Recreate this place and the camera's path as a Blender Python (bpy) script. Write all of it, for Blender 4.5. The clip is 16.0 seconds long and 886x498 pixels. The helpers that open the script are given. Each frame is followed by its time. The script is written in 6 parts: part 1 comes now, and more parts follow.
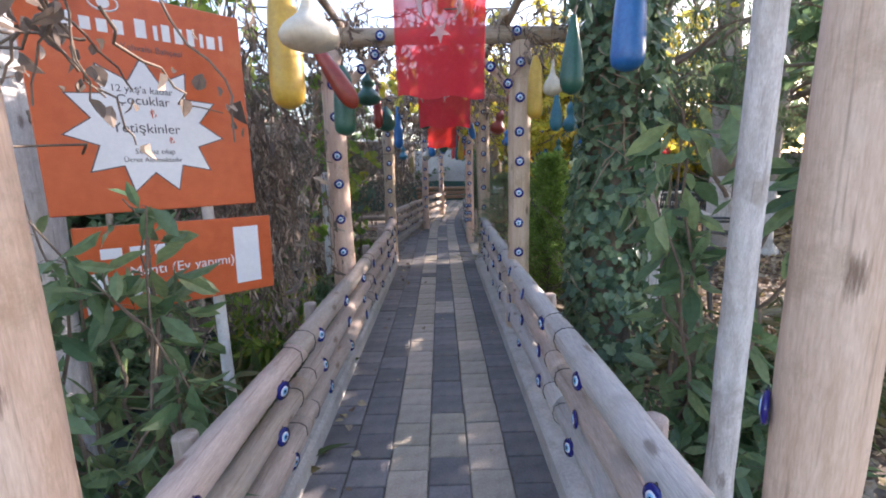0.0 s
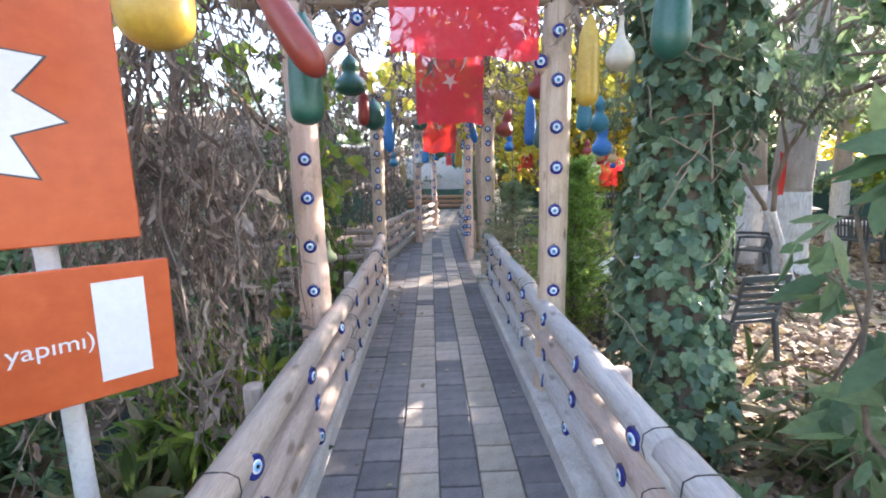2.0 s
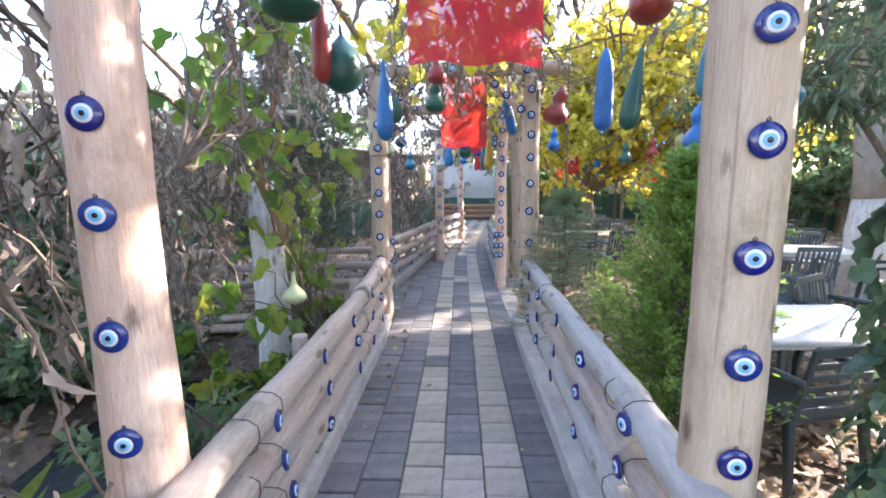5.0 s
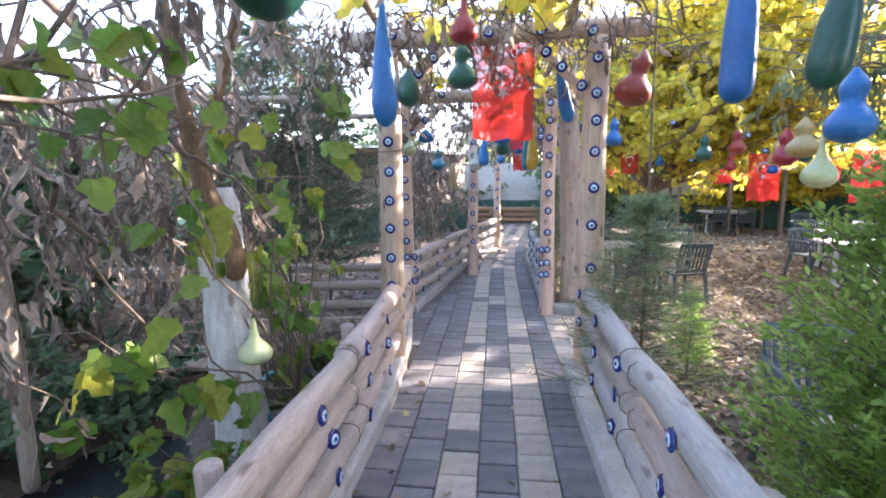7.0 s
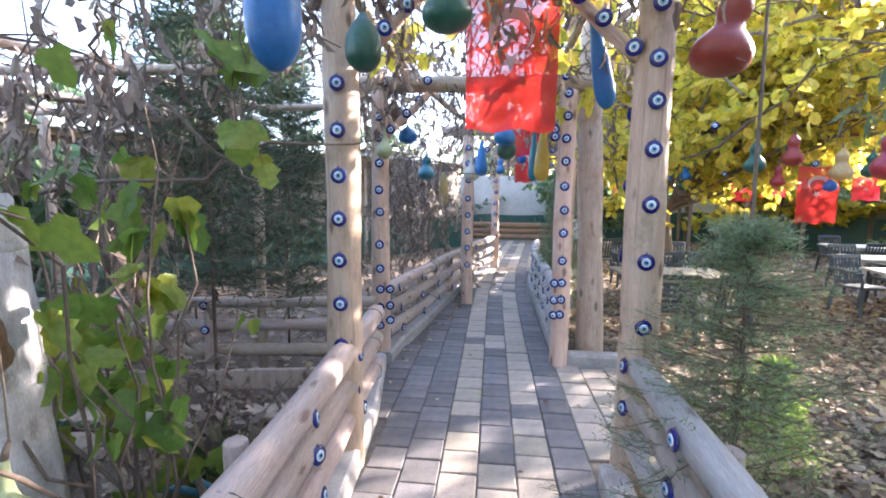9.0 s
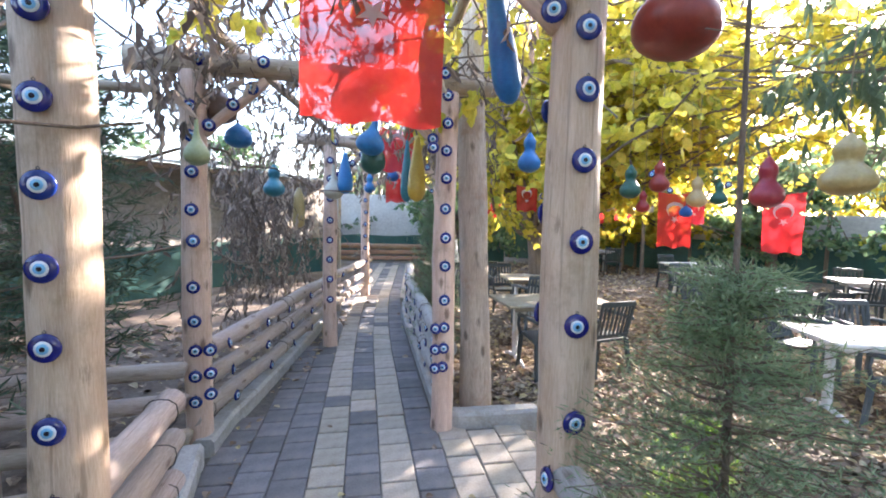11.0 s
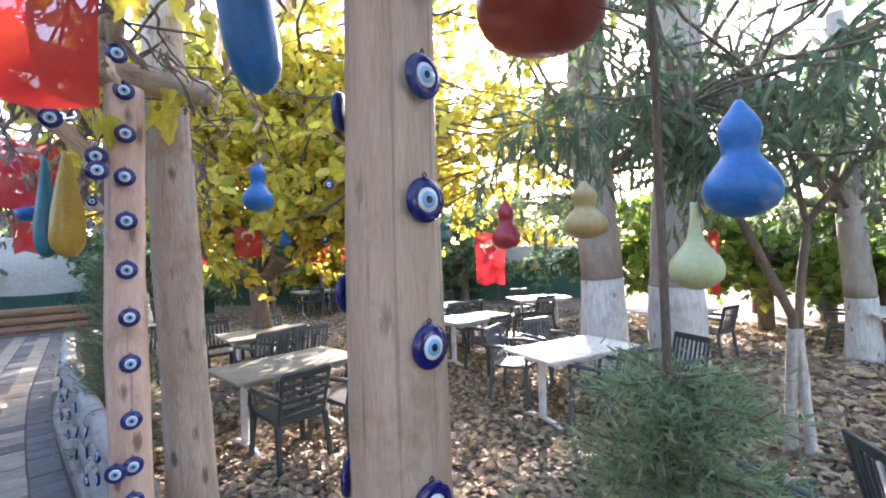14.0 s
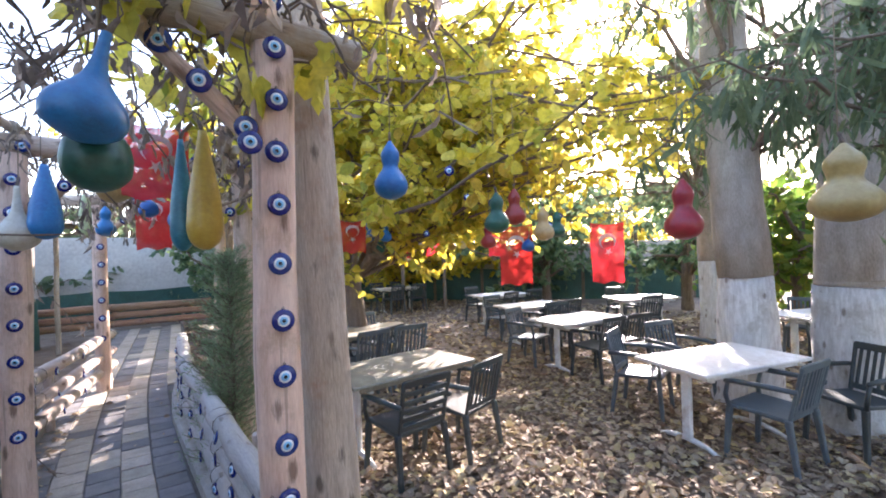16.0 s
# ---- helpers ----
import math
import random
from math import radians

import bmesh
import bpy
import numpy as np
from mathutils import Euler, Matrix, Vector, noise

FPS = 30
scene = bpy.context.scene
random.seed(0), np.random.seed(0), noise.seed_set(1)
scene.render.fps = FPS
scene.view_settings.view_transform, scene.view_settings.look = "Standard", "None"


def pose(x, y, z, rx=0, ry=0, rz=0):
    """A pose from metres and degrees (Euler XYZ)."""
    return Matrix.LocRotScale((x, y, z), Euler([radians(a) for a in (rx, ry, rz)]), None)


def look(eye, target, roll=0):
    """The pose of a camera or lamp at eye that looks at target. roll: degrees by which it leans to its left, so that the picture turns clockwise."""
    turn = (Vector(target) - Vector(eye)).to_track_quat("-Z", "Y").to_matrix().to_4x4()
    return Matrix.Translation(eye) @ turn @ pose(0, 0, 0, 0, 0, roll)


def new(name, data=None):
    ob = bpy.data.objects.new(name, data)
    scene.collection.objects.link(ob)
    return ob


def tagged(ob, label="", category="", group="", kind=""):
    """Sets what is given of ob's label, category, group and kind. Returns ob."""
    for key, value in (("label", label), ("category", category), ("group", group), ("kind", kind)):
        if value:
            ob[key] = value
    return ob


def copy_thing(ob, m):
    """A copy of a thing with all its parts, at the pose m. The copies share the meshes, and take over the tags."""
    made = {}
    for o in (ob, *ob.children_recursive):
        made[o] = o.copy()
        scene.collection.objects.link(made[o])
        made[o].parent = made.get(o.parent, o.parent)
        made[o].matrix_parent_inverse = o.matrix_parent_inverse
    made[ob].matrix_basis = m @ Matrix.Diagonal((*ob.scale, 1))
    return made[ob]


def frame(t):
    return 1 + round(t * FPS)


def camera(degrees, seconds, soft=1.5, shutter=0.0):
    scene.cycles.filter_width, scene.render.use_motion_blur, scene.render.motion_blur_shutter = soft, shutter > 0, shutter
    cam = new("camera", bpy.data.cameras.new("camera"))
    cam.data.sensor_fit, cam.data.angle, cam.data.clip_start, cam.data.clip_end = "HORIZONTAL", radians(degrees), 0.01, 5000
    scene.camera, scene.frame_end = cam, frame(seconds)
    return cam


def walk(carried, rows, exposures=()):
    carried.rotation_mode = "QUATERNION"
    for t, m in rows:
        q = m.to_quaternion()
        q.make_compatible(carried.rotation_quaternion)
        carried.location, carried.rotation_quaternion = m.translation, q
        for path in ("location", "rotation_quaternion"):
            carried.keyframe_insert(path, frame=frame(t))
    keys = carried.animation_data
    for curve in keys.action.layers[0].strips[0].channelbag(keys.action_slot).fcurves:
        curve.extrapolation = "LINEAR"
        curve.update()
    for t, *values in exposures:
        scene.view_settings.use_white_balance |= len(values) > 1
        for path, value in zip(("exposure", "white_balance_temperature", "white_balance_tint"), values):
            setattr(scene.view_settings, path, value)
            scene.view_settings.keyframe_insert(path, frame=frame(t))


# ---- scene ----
cam = camera(90.3, 16.0, 1.9)
PATH = [
    (0, (0.007, 0.497, 1.504), (0.011, 2.463, 1.135), -1.2),
    (0.5, (0.023, 0.794, 1.508), (0.028, 2.759, 1.136), -1.0),
    (1, (-0.033, 1.031, 1.499), (-0.021, 2.997, 1.131), -0.3),
    (1.5, (-0.094, 1.244, 1.524), (-0.066, 3.213, 1.171), -0.6),
    (2, (-0.099, 1.489, 1.507), (-0.046, 3.46, 1.17), -1.0),
    (2.5, (-0.09, 1.745, 1.514), (-0.033, 3.719, 1.192), -1.0),
    (3, (-0.128, 2.01, 1.489), (-0.078, 3.986, 1.179), -0.1),
    (3.5, (-0.148, 2.258, 1.49), (-0.116, 4.234, 1.182), -0.2),
    (4, (-0.101, 2.552, 1.474), (-0.086, 4.529, 1.169), -0.3),
    (6.5, (0.052, 3.925, 1.439), (-0.167, 5.892, 1.148), -0.5),
    (7, (0.0, 4.205, 1.472), (-0.237, 6.169, 1.179), -0.6),
    (7.5, (0.019, 4.497, 1.467), (-0.254, 6.46, 1.195), -0.7),
    (8, (0.005, 4.775, 1.439), (-0.295, 6.735, 1.177), -0.1),
    (8.2, (-0.027, 4.9, 1.439), (-0.316, 6.861, 1.175), -0.0),
    (10.3, (-0.036, 5.854, 1.515), (0.031, 7.846, 1.353), 0.9),
    (10.5, (-0.04, 5.937, 1.508), (0.105, 7.925, 1.35), 1.0),
    (11, (0.025, 6.161, 1.501), (0.374, 8.125, 1.356), 1.1),
    (11.5, (0.103, 6.34, 1.52), (0.786, 8.216, 1.395), 1.3),
    (12, (0.108, 6.453, 1.545), (1.231, 8.105, 1.449), 1.0),
    (12.5, (0.091, 6.51, 1.569), (1.519, 7.91, 1.516), 0.3),
    (13, (0.091, 6.582, 1.576), (1.571, 7.926, 1.548), -0.6),
    (13.5, (0.125, 6.743, 1.58), (1.593, 8.101, 1.569), -1.9),
    (14, (0.163, 6.877, 1.591), (1.596, 8.271, 1.607), -1.6),
    (14.5, (0.123, 7.02, 1.581), (1.502, 8.468, 1.605), -0.5),
    (15, (0.037, 7.213, 1.59), (1.395, 8.681, 1.614), -1.1),
    (15.5, (0.032, 7.384, 1.575), (1.361, 8.878, 1.591), -2.3),
    (16, (0.082, 7.544, 1.576), (1.298, 9.132, 1.59), -1.9),
]
walk(cam, [(t, look(eye, target, roll)) for t, eye, target, roll in PATH],
     [(0.0, 2.15, 6800, 24), (0.5, 2.5, 6800, 20), (1.0, 2.75, 6800, 22), (2.0, 2.95, 6700, 21), (4.0, 3.15, 6550, 20), (8.0, 3.2, 6450, 23), (10.5, 3.15, 6450, 21), (12.0, 3.0, 6450, 17), (13.0, 3.0, 6450, 20), (15.0, 3.02, 6450, 23), (16.0, 2.85, 6450, 24)])

# ---- world, sun ----
SUN_AZ, SUN_EL = 59.0, 21.0
world = bpy.data.worlds.new("world")
scene.world = world
world.use_nodes = True
wn = world.node_tree.nodes
sky = wn.new("ShaderNodeTexSky")
sky.sky_type, sky.sun_disc = "NISHITA", False
sky.sun_elevation, sky.sun_rotation = radians(SUN_EL), radians(SUN_AZ)
sky.dust_density = 1.3
wn["Background"].inputs["Strength"].default_value = 0.15
world.node_tree.links.new(sky.outputs[0], wn["Background"].inputs["Color"])
sun = new("sun", bpy.data.lights.new("sun", "SUN"))
sun.data.energy, sun.data.angle, sun.data.color = 3.6, radians(0.6), (1.0, 0.93, 0.83)
sun.matrix_world = look((20 * math.sin(radians(SUN_AZ)), 20 * math.cos(radians(SUN_AZ)), 20 * math.tan(radians(SUN_EL))), (0, 0, 0))


# ---- materials ----
def material(name, c1, c2, scale=6.0, rough=0.7, bump=0.2, stretch=(1, 1, 1), metal=0.0, vary=0.12, island=False,
             fine=8.0, trans=0.0, dirt=None, coat=0.0, spec=0.5, knots=None, sheer=0.0):
    """Two-scale noise between two colours, with relief, a stain layer and a change from piece to piece."""
    m = bpy.data.materials.new(name)
    m.use_nodes = True
    n, l = m.node_tree.nodes, m.node_tree.links
    b = n["Principled BSDF"]
    tc = n.new("ShaderNodeTexCoord")
    mp = n.new("ShaderNodeMapping")
    mp.inputs["Scale"].default_value = stretch
    l.new(tc.outputs["Object"], mp.inputs[0])
    big = n.new("ShaderNodeTexNoise")
    big.inputs["Scale"].default_value, big.inputs["Detail"].default_value = scale, 5
    small = n.new("ShaderNodeTexNoise")
    small.inputs["Scale"].default_value, small.inputs["Detail"].default_value = scale * fine, 6
    small.inputs["Roughness"].default_value = 0.65
    for t in (big, small):
        l.new(mp.outputs[0], t.inputs["Vector"])
    mix = n.new("ShaderNodeMix")
    mix.data_type = "FLOAT"
    mix.inputs[0].default_value = 0.5
    l.new(big.outputs[0], mix.inputs[2])
    l.new(small.outputs[0], mix.inputs[3])
    ramp = n.new("ShaderNodeValToRGB")
    ramp.color_ramp.elements[0].position, ramp.color_ramp.elements[1].position = 0.36, 0.64
    ramp.color_ramp.elements[0].color, ramp.color_ramp.elements[1].color = (*c1, 1), (*c2, 1)
    l.new(mix.outputs[0], ramp.inputs[0])
    col = ramp.outputs[0]
    if dirt:
        dn = n.new("ShaderNodeTexNoise")
        dn.inputs["Scale"].default_value, dn.inputs["Detail"].default_value = scale * 0.45, 8
        dn.inputs["Roughness"].default_value = 0.75
        l.new(tc.outputs["Object"], dn.inputs["Vector"])
        dr = n.new("ShaderNodeValToRGB")
        dr.color_ramp.elements[0].position, dr.color_ramp.elements[1].position = 0.52, 0.68
        l.new(dn.outputs[0], dr.inputs[0])
        dm = n.new("ShaderNodeMix")
        dm.data_type = "RGBA"
        l.new(dr.outputs[0], dm.inputs[0])
        l.new(col, dm.inputs[6])
        dm.inputs[7].default_value = (*dirt, 1)
        col = dm.outputs[2]
    if knots:
        vm = n.new("ShaderNodeMapping")
        vm.inputs["Scale"].default_value = (1.0, 1.0, 0.42)
        l.new(tc.outputs["Object"], vm.inputs[0])
        vo = n.new("ShaderNodeTexVoronoi")
        vo.inputs["Scale"].default_value = 9.0
        l.new(vm.outputs[0], vo.inputs["Vector"])
        cr = n.new("ShaderNodeTexNoise")
        cr.inputs["Scale"].default_value, cr.inputs["Detail"].default_value = 2.2, 3
        cm = n.new("ShaderNodeMapping")
        cm.inputs["Scale"].default_value = (26, 26, 0.7)
        l.new(tc.outputs["Object"], cm.inputs[0])
        l.new(cm.outputs[0], cr.inputs["Vector"])
        k1 = n.new("ShaderNodeMapRange")
        k1.inputs["From Min"].default_value, k1.inputs["From Max"].default_value = 0.21, 0.315
        k1.inputs["To Min"].default_value, k1.inputs["To Max"].default_value = 0.8, 0.0
        kn = n.new("ShaderNodeMath")
        kn.operation, kn.inputs[1].default_value = "MULTIPLY_ADD", 0.22
        l.new(small.outputs[0], kn.inputs[0])
        l.new(vo.outputs["Distance"], kn.inputs[2])
        l.new(kn.outputs[0], k1.inputs[0])
        k2 = n.new("ShaderNodeMapRange")
        k2.inputs["From Min"].default_value, k2.inputs["From Max"].default_value = 0.63, 0.70
        k2.inputs["To Max"].default_value = 0.38
        l.new(cr.outputs[0], k2.inputs[0])
        kx = n.new("ShaderNodeMath")
        kx.operation = "MAXIMUM"
        l.new(k1.outputs[0], kx.inputs[0])
        l.new(k2.outputs[0], kx.inputs[1])
        km = n.new("ShaderNodeMix")
        km.data_type = "RGBA"
        l.new(kx.outputs[0], km.inputs[0])
        l.new(col, km.inputs[6])
        km.inputs[7].default_value = (*knots, 1)
        col = km.outputs[2]
    if vary:
        src = n.new("ShaderNodeNewGeometry").outputs["Random Per Island"] if island else n.new("ShaderNodeObjectInfo").outputs["Random"]
        hsv = n.new("ShaderNodeHueSaturation")
        rng = n.new("ShaderNodeMapRange")
        rng.inputs["To Min"].default_value, rng.inputs["To Max"].default_value = 1 - vary, 1 + vary
        l.new(src, rng.inputs[0])
        l.new(rng.outputs[0], hsv.inputs["Value"])
        hr = n.new("ShaderNodeMapRange")
        hr.inputs["To Min"].default_value, hr.inputs["To Max"].default_value = 0.5 + vary * 0.08, 0.5 - vary * 0.08
        l.new(src, hr.inputs[0])
        l.new(hr.outputs[0], hsv.inputs["Hue"])
        l.new(col, hsv.inputs["Color"])
        col = hsv.outputs[0]
    l.new(col, b.inputs["Base Color"])
    b.inputs["Metallic"].default_value = metal
    b.inputs["Coat Weight"].default_value = coat
    b.inputs["Specular IOR Level"].default_value = spec
    rr = n.new("ShaderNodeMapRange")
    rr.inputs["To Min"].default_value, rr.inputs["To Max"].default_value = max(0.03, rough - 0.12), min(1, rough + 0.12)
    l.new(small.outputs[0], rr.inputs[0])
    l.new(rr.outputs[0], b.inputs["Roughness"])
    if bump:
        bp = n.new("ShaderNodeBump")
        bp.inputs["Strength"].default_value, bp.inputs["Distance"].default_value = bump, 0.02
        l.new(mix.outputs[0], bp.inputs["Height"])
        l.new(bp.outputs[0], b.inputs["Normal"])
    if trans:
        tr = n.new("ShaderNodeBsdfTranslucent")
        l.new(col, tr.inputs["Color"])
        ms = n.new("ShaderNodeMixShader")
        ms.inputs[0].default_value = trans
        l.new(b.outputs[0], ms.inputs[1])
        l.new(tr.outputs[0], ms.inputs[2])
        last = ms
        if sheer:
            tp = n.new("ShaderNodeBsdfTransparent")
            wv = n.new("ShaderNodeMapRange")
            wv.inputs["From Min"].default_value, wv.inputs["From Max"].default_value = 0.35, 0.7
            wv.inputs["To Min"].default_value, wv.inputs["To Max"].default_value = sheer * 0.3, sheer * 1.7
            l.new(big.outputs[0], wv.inputs[0])
            last = n.new("ShaderNodeMixShader")
            l.new(wv.outputs[0], last.inputs[0])
            l.new(ms.outputs[0], last.inputs[1])
            l.new(tp.outputs[0], last.inputs[2])
        l.new(last.outputs[0], n["Material Output"].inputs[0])
    return m


POST = material("peeled_pine", (0.525, 0.355, 0.25), (0.735, 0.565, 0.44), 5, 0.62, 0.25, (5, 5, 0.6), dirt=(0.36, 0.25, 0.16), knots=(0.13, 0.07, 0.04))
RAIL = material("weathered_log", (0.33, 0.255, 0.205), (0.54, 0.445, 0.38), 5, 0.72, 0.35, (5, 5, 0.6), vary=0.14, dirt=(0.36, 0.31, 0.27), knots=(0.15, 0.09, 0.06))
RAILW = material("greyed_log", (0.33, 0.31, 0.29), (0.54, 0.51, 0.47), 5, 0.75, 0.35, (5, 5, 0.6), vary=0.1, dirt=(0.36, 0.33, 0.29), knots=(0.18, 0.14, 0.11))
OLDLOG = material("old_grey_trunk", (0.35, 0.275, 0.205), (0.59, 0.485, 0.375), 4, 0.8, 0.5, (4, 4, 0.6), dirt=(0.36, 0.2, 0.1), knots=(0.10, 0.07, 0.05))
REDLOG = material("reddish_log", (0.22, 0.115, 0.07), (0.44, 0.28, 0.19), 5, 0.75, 0.35, (5, 5, 0.6), vary=0.14, knots=(0.12, 0.07, 0.05))
BARK = material("bark", (0.10, 0.075, 0.055), (0.25, 0.19, 0.14), 7, 0.9, 0.9, (3, 3, 0.7))
PALEBARK = material("pale_bark", (0.26, 0.22, 0.18), (0.44, 0.38, 0.33), 5, 0.88, 0.6, (2, 2, 0.7))
LIME = material("limewash", (0.50, 0.48, 0.45), (0.82, 0.81, 0.79), 9, 0.88, 0.9, (4, 4, 0.8), dirt=(0.43, 0.39, 0.34), knots=(0.20, 0.15, 0.12))
CONC = material("concrete", (0.36, 0.34, 0.31), (0.54, 0.52, 0.48), 8, 0.85, 0.4, dirt=(0.30, 0.27, 0.22))
TILE_D = material("dark_paver", (0.135, 0.128, 0.128), (0.225, 0.212, 0.208), 9, 0.78, 0.25, vary=0.2, dirt=(0.22, 0.20, 0.18))
TILE_L = material("buff_paver", (0.34, 0.29, 0.23), (0.50, 0.44, 0.36), 9, 0.78, 0.25, vary=0.14, dirt=(0.30, 0.26, 0.21))
SAND = material("joint_sand", (0.10, 0.09, 0.08), (0.19, 0.17, 0.14), 30, 0.95, 0.4, vary=0)
SOIL = material("leafy_soil", (0.085, 0.06, 0.042), (0.22, 0.165, 0.12), 3.5, 0.95, 0.8, vary=0, dirt=(0.27, 0.22, 0.17))
WATER = material("ditch_water", (0.03, 0.035, 0.035), (0.06, 0.07, 0.07), 2, 0.13, 0.2, vary=0)
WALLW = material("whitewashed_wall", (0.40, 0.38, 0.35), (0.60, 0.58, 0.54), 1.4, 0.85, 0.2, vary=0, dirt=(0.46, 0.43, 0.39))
# whitewash darkened in colour and blotches to carry the west wall's dappled shade
SHADED_PLASTER = material("shaded_plaster", (0.20, 0.175, 0.15), (0.40, 0.365, 0.32), 1.6, 0.88, 0.3, vary=0, dirt=(0.17, 0.14, 0.115))
TARP = material("green_tarp", (0.015, 0.06, 0.05), (0.03, 0.11, 0.09), 3, 0.5, 0.3, vary=0)
ROOFM = material("dull_roof_sheet", (0.30, 0.33, 0.33), (0.42, 0.45, 0.45), 2, 0.6, 0.2, vary=0)
PLASTIC = material("dark_resin", (0.030, 0.040, 0.042), (0.055, 0.068, 0.070), 4, 0.45, 0.06, vary=0.25)
PLASTICB = material("blue_grey_resin", (0.060, 0.078, 0.090), (0.10, 0.125, 0.14), 4, 0.5, 0.06, vary=0.15)
TOPW = material("white_tabletop", (0.60, 0.58, 0.54), (0.80, 0.79, 0.76), 3, 0.5, 0.05, dirt=(0.50, 0.46, 0.40))
TOPD = material("dusty_tabletop", (0.26, 0.23, 0.17), (0.42, 0.38, 0.30), 4, 0.6, 0.1, dirt=(0.20, 0.17, 0.12))
STEELW = material("white_paint", (0.62, 0.62, 0.60), (0.80, 0.80, 0.78), 9, 0.5, 0.1, dirt=(0.45, 0.36, 0.28))
GLASSB = material("cobalt_glass", (0.004, 0.010, 0.11), (0.008, 0.02, 0.20), 5, 0.12, 0.0, vary=0.15, coat=0.5)
GLASSW = material("white_glass", (0.72, 0.76, 0.80), (0.82, 0.85, 0.88), 5, 0.15, 0.0, vary=0)
GLASSL = material("pale_blue_glass", (0.18, 0.48, 0.75), (0.24, 0.55, 0.80), 5, 0.15, 0.0, vary=0)
GLASSK = material("black_glass", (0.006, 0.006, 0.02), (0.01, 0.01, 0.03), 5, 0.12, 0.0, vary=0)
WIRE = material("wire", (0.03, 0.028, 0.026), (0.07, 0.06, 0.055), 20, 0.6, 0.1, vary=0)
STRING = material("hemp_string", (0.20, 0.15, 0.10), (0.34, 0.27, 0.19), 40, 0.9, 0.2, vary=0)
ORANGE = material("orange_board", (0.52, 0.085, 0.018), (0.62, 0.12, 0.03), 2.5, 0.38, 0.04, vary=0, dirt=(0.66, 0.17, 0.06))
PRINTW = material("white_print", (0.72, 0.73, 0.75), (0.80, 0.81, 0.82), 6, 0.45, 0.0, vary=0)
PRINTK = material("grey_print", (0.06, 0.06, 0.07), (0.09, 0.09, 0.10), 6, 0.5, 0.0, vary=0)
PRINTR = material("red_print", (0.50, 0.09, 0.05), (0.6, 0.14, 0.08), 6, 0.5, 0.0, vary=0)
REDCLOTH = material("red_cloth", (0.60, 0.022, 0.028), (0.70, 0.045, 0.05), 5, 0.8, 0.1, vary=0.06, trans=0.45, sheer=0.12)
WHITECLOTH = material("white_cloth", (0.75, 0.68, 0.66), (0.84, 0.80, 0.78), 5, 0.8, 0.1, vary=0, trans=0.6)


# ---- geometry helpers ----
class Geo:
    """Collects vertices and faces for one mesh."""

    def __init__(self):
        self.v, self.f, self.count = [], [], 0

    def add(self, verts, faces):
        k = self.count
        self.v.append(np.asarray(verts, float).reshape(-1, 3))
        self.f.extend([tuple(i + k for i in f) for f in faces])
        self.count += len(self.v[-1])
        return self

    def tube(self, pts, radii, sides=8, cap=True, lump=0.0, rng=None):
        pts = [Vector(p) for p in pts]
        n = len(pts)
        radii = [radii] * n if np.isscalar(radii) else list(radii)
        vs, ref = [], Vector((0.31, 0.87, 0.39))
        for i, p in enumerate(pts):
            d = (pts[min(i + 1, n - 1)] - pts[max(i - 1, 0)]).normalized()
            a = d.cross(ref)
            if a.length < 0.1:
                a = d.cross(Vector((1, 0, 0)))
            a.normalize()
            b = d.cross(a)
            for s in range(sides):
                th = 2 * math.pi * s / sides
                r = radii[i] * (1 + (rng.uniform(-lump, lump) if rng else 0))
                vs.append(p + (a * math.cos(th) + b * math.sin(th)) * r)
        fs = [(i * sides + s, i * sides + (s + 1) % sides, (i + 1) * sides + (s + 1) % sides, (i + 1) * sides + s)
              for i in range(n - 1) for s in range(sides)]
        if cap:
            fs += [tuple(range(sides))[::-1], tuple(range((n - 1) * sides, n * sides))]
        return self.add([tuple(v) for v in vs], fs)

    def revolve(self, prof, sides=20, wobble=0.0, rng=None):
        vs, fs = [], []
        ph = rng.uniform(0, 6) if rng else 0
        for i, (r, z) in enumerate(prof):
            for s in range(sides):
                th = 2 * math.pi * s / sides
                k = 1 + wobble * math.sin(2 * th + ph) + wobble * 0.5 * math.sin(3 * th + ph * 2 + z * 9)
                vs.append((r * k * math.cos(th), r * k * math.sin(th), z))
        for i in range(len(prof) - 1):
            fs += [(i * sides + s, i * sides + (s + 1) % sides, (i + 1) * sides + (s + 1) % sides, (i + 1) * sides + s) for s in range(sides)]
        fs += [tuple(range(sides))[::-1], tuple(range((len(prof) - 1) * sides, len(prof) * sides))]
        return self.add(vs, fs)

    def mesh(self, name, smooth=True):
        me = bpy.data.meshes.new(name)
        me.from_pydata(np.concatenate(self.v).tolist() if self.v else [], [], self.f)
        me.update()
        if smooth:
            me.polygons.foreach_set("use_smooth", [True] * len(me.polygons))
        return me


def bevel_box(sx, sy, sz, bev=0.008, seg=1, m=Matrix()):
    """A rounded box, centred."""
    bm = bmesh.new()
    bmesh.ops.create_cube(bm, size=1)
    bmesh.ops.scale(bm, vec=(sx, sy, sz), verts=bm.verts)
    if bev:
        bmesh.ops.bevel(bm, geom=bm.edges[:], offset=bev, segments=seg, affect="EDGES", profile=0.5)
    bmesh.ops.transform(bm, matrix=m, verts=bm.verts)
    return bm


def as_mesh(name, data, smooth=True):
    if isinstance(data, Geo):
        return data.mesh(name, smooth)
    if isinstance(data, bmesh.types.BMesh):
        me = bpy.data.meshes.new(name)
        data.to_mesh(me)
        data.free()
        return me
    return data


def world_of(ob):
    return world_of(ob.parent) @ ob.matrix_basis if ob.parent else ob.matrix_basis.copy()


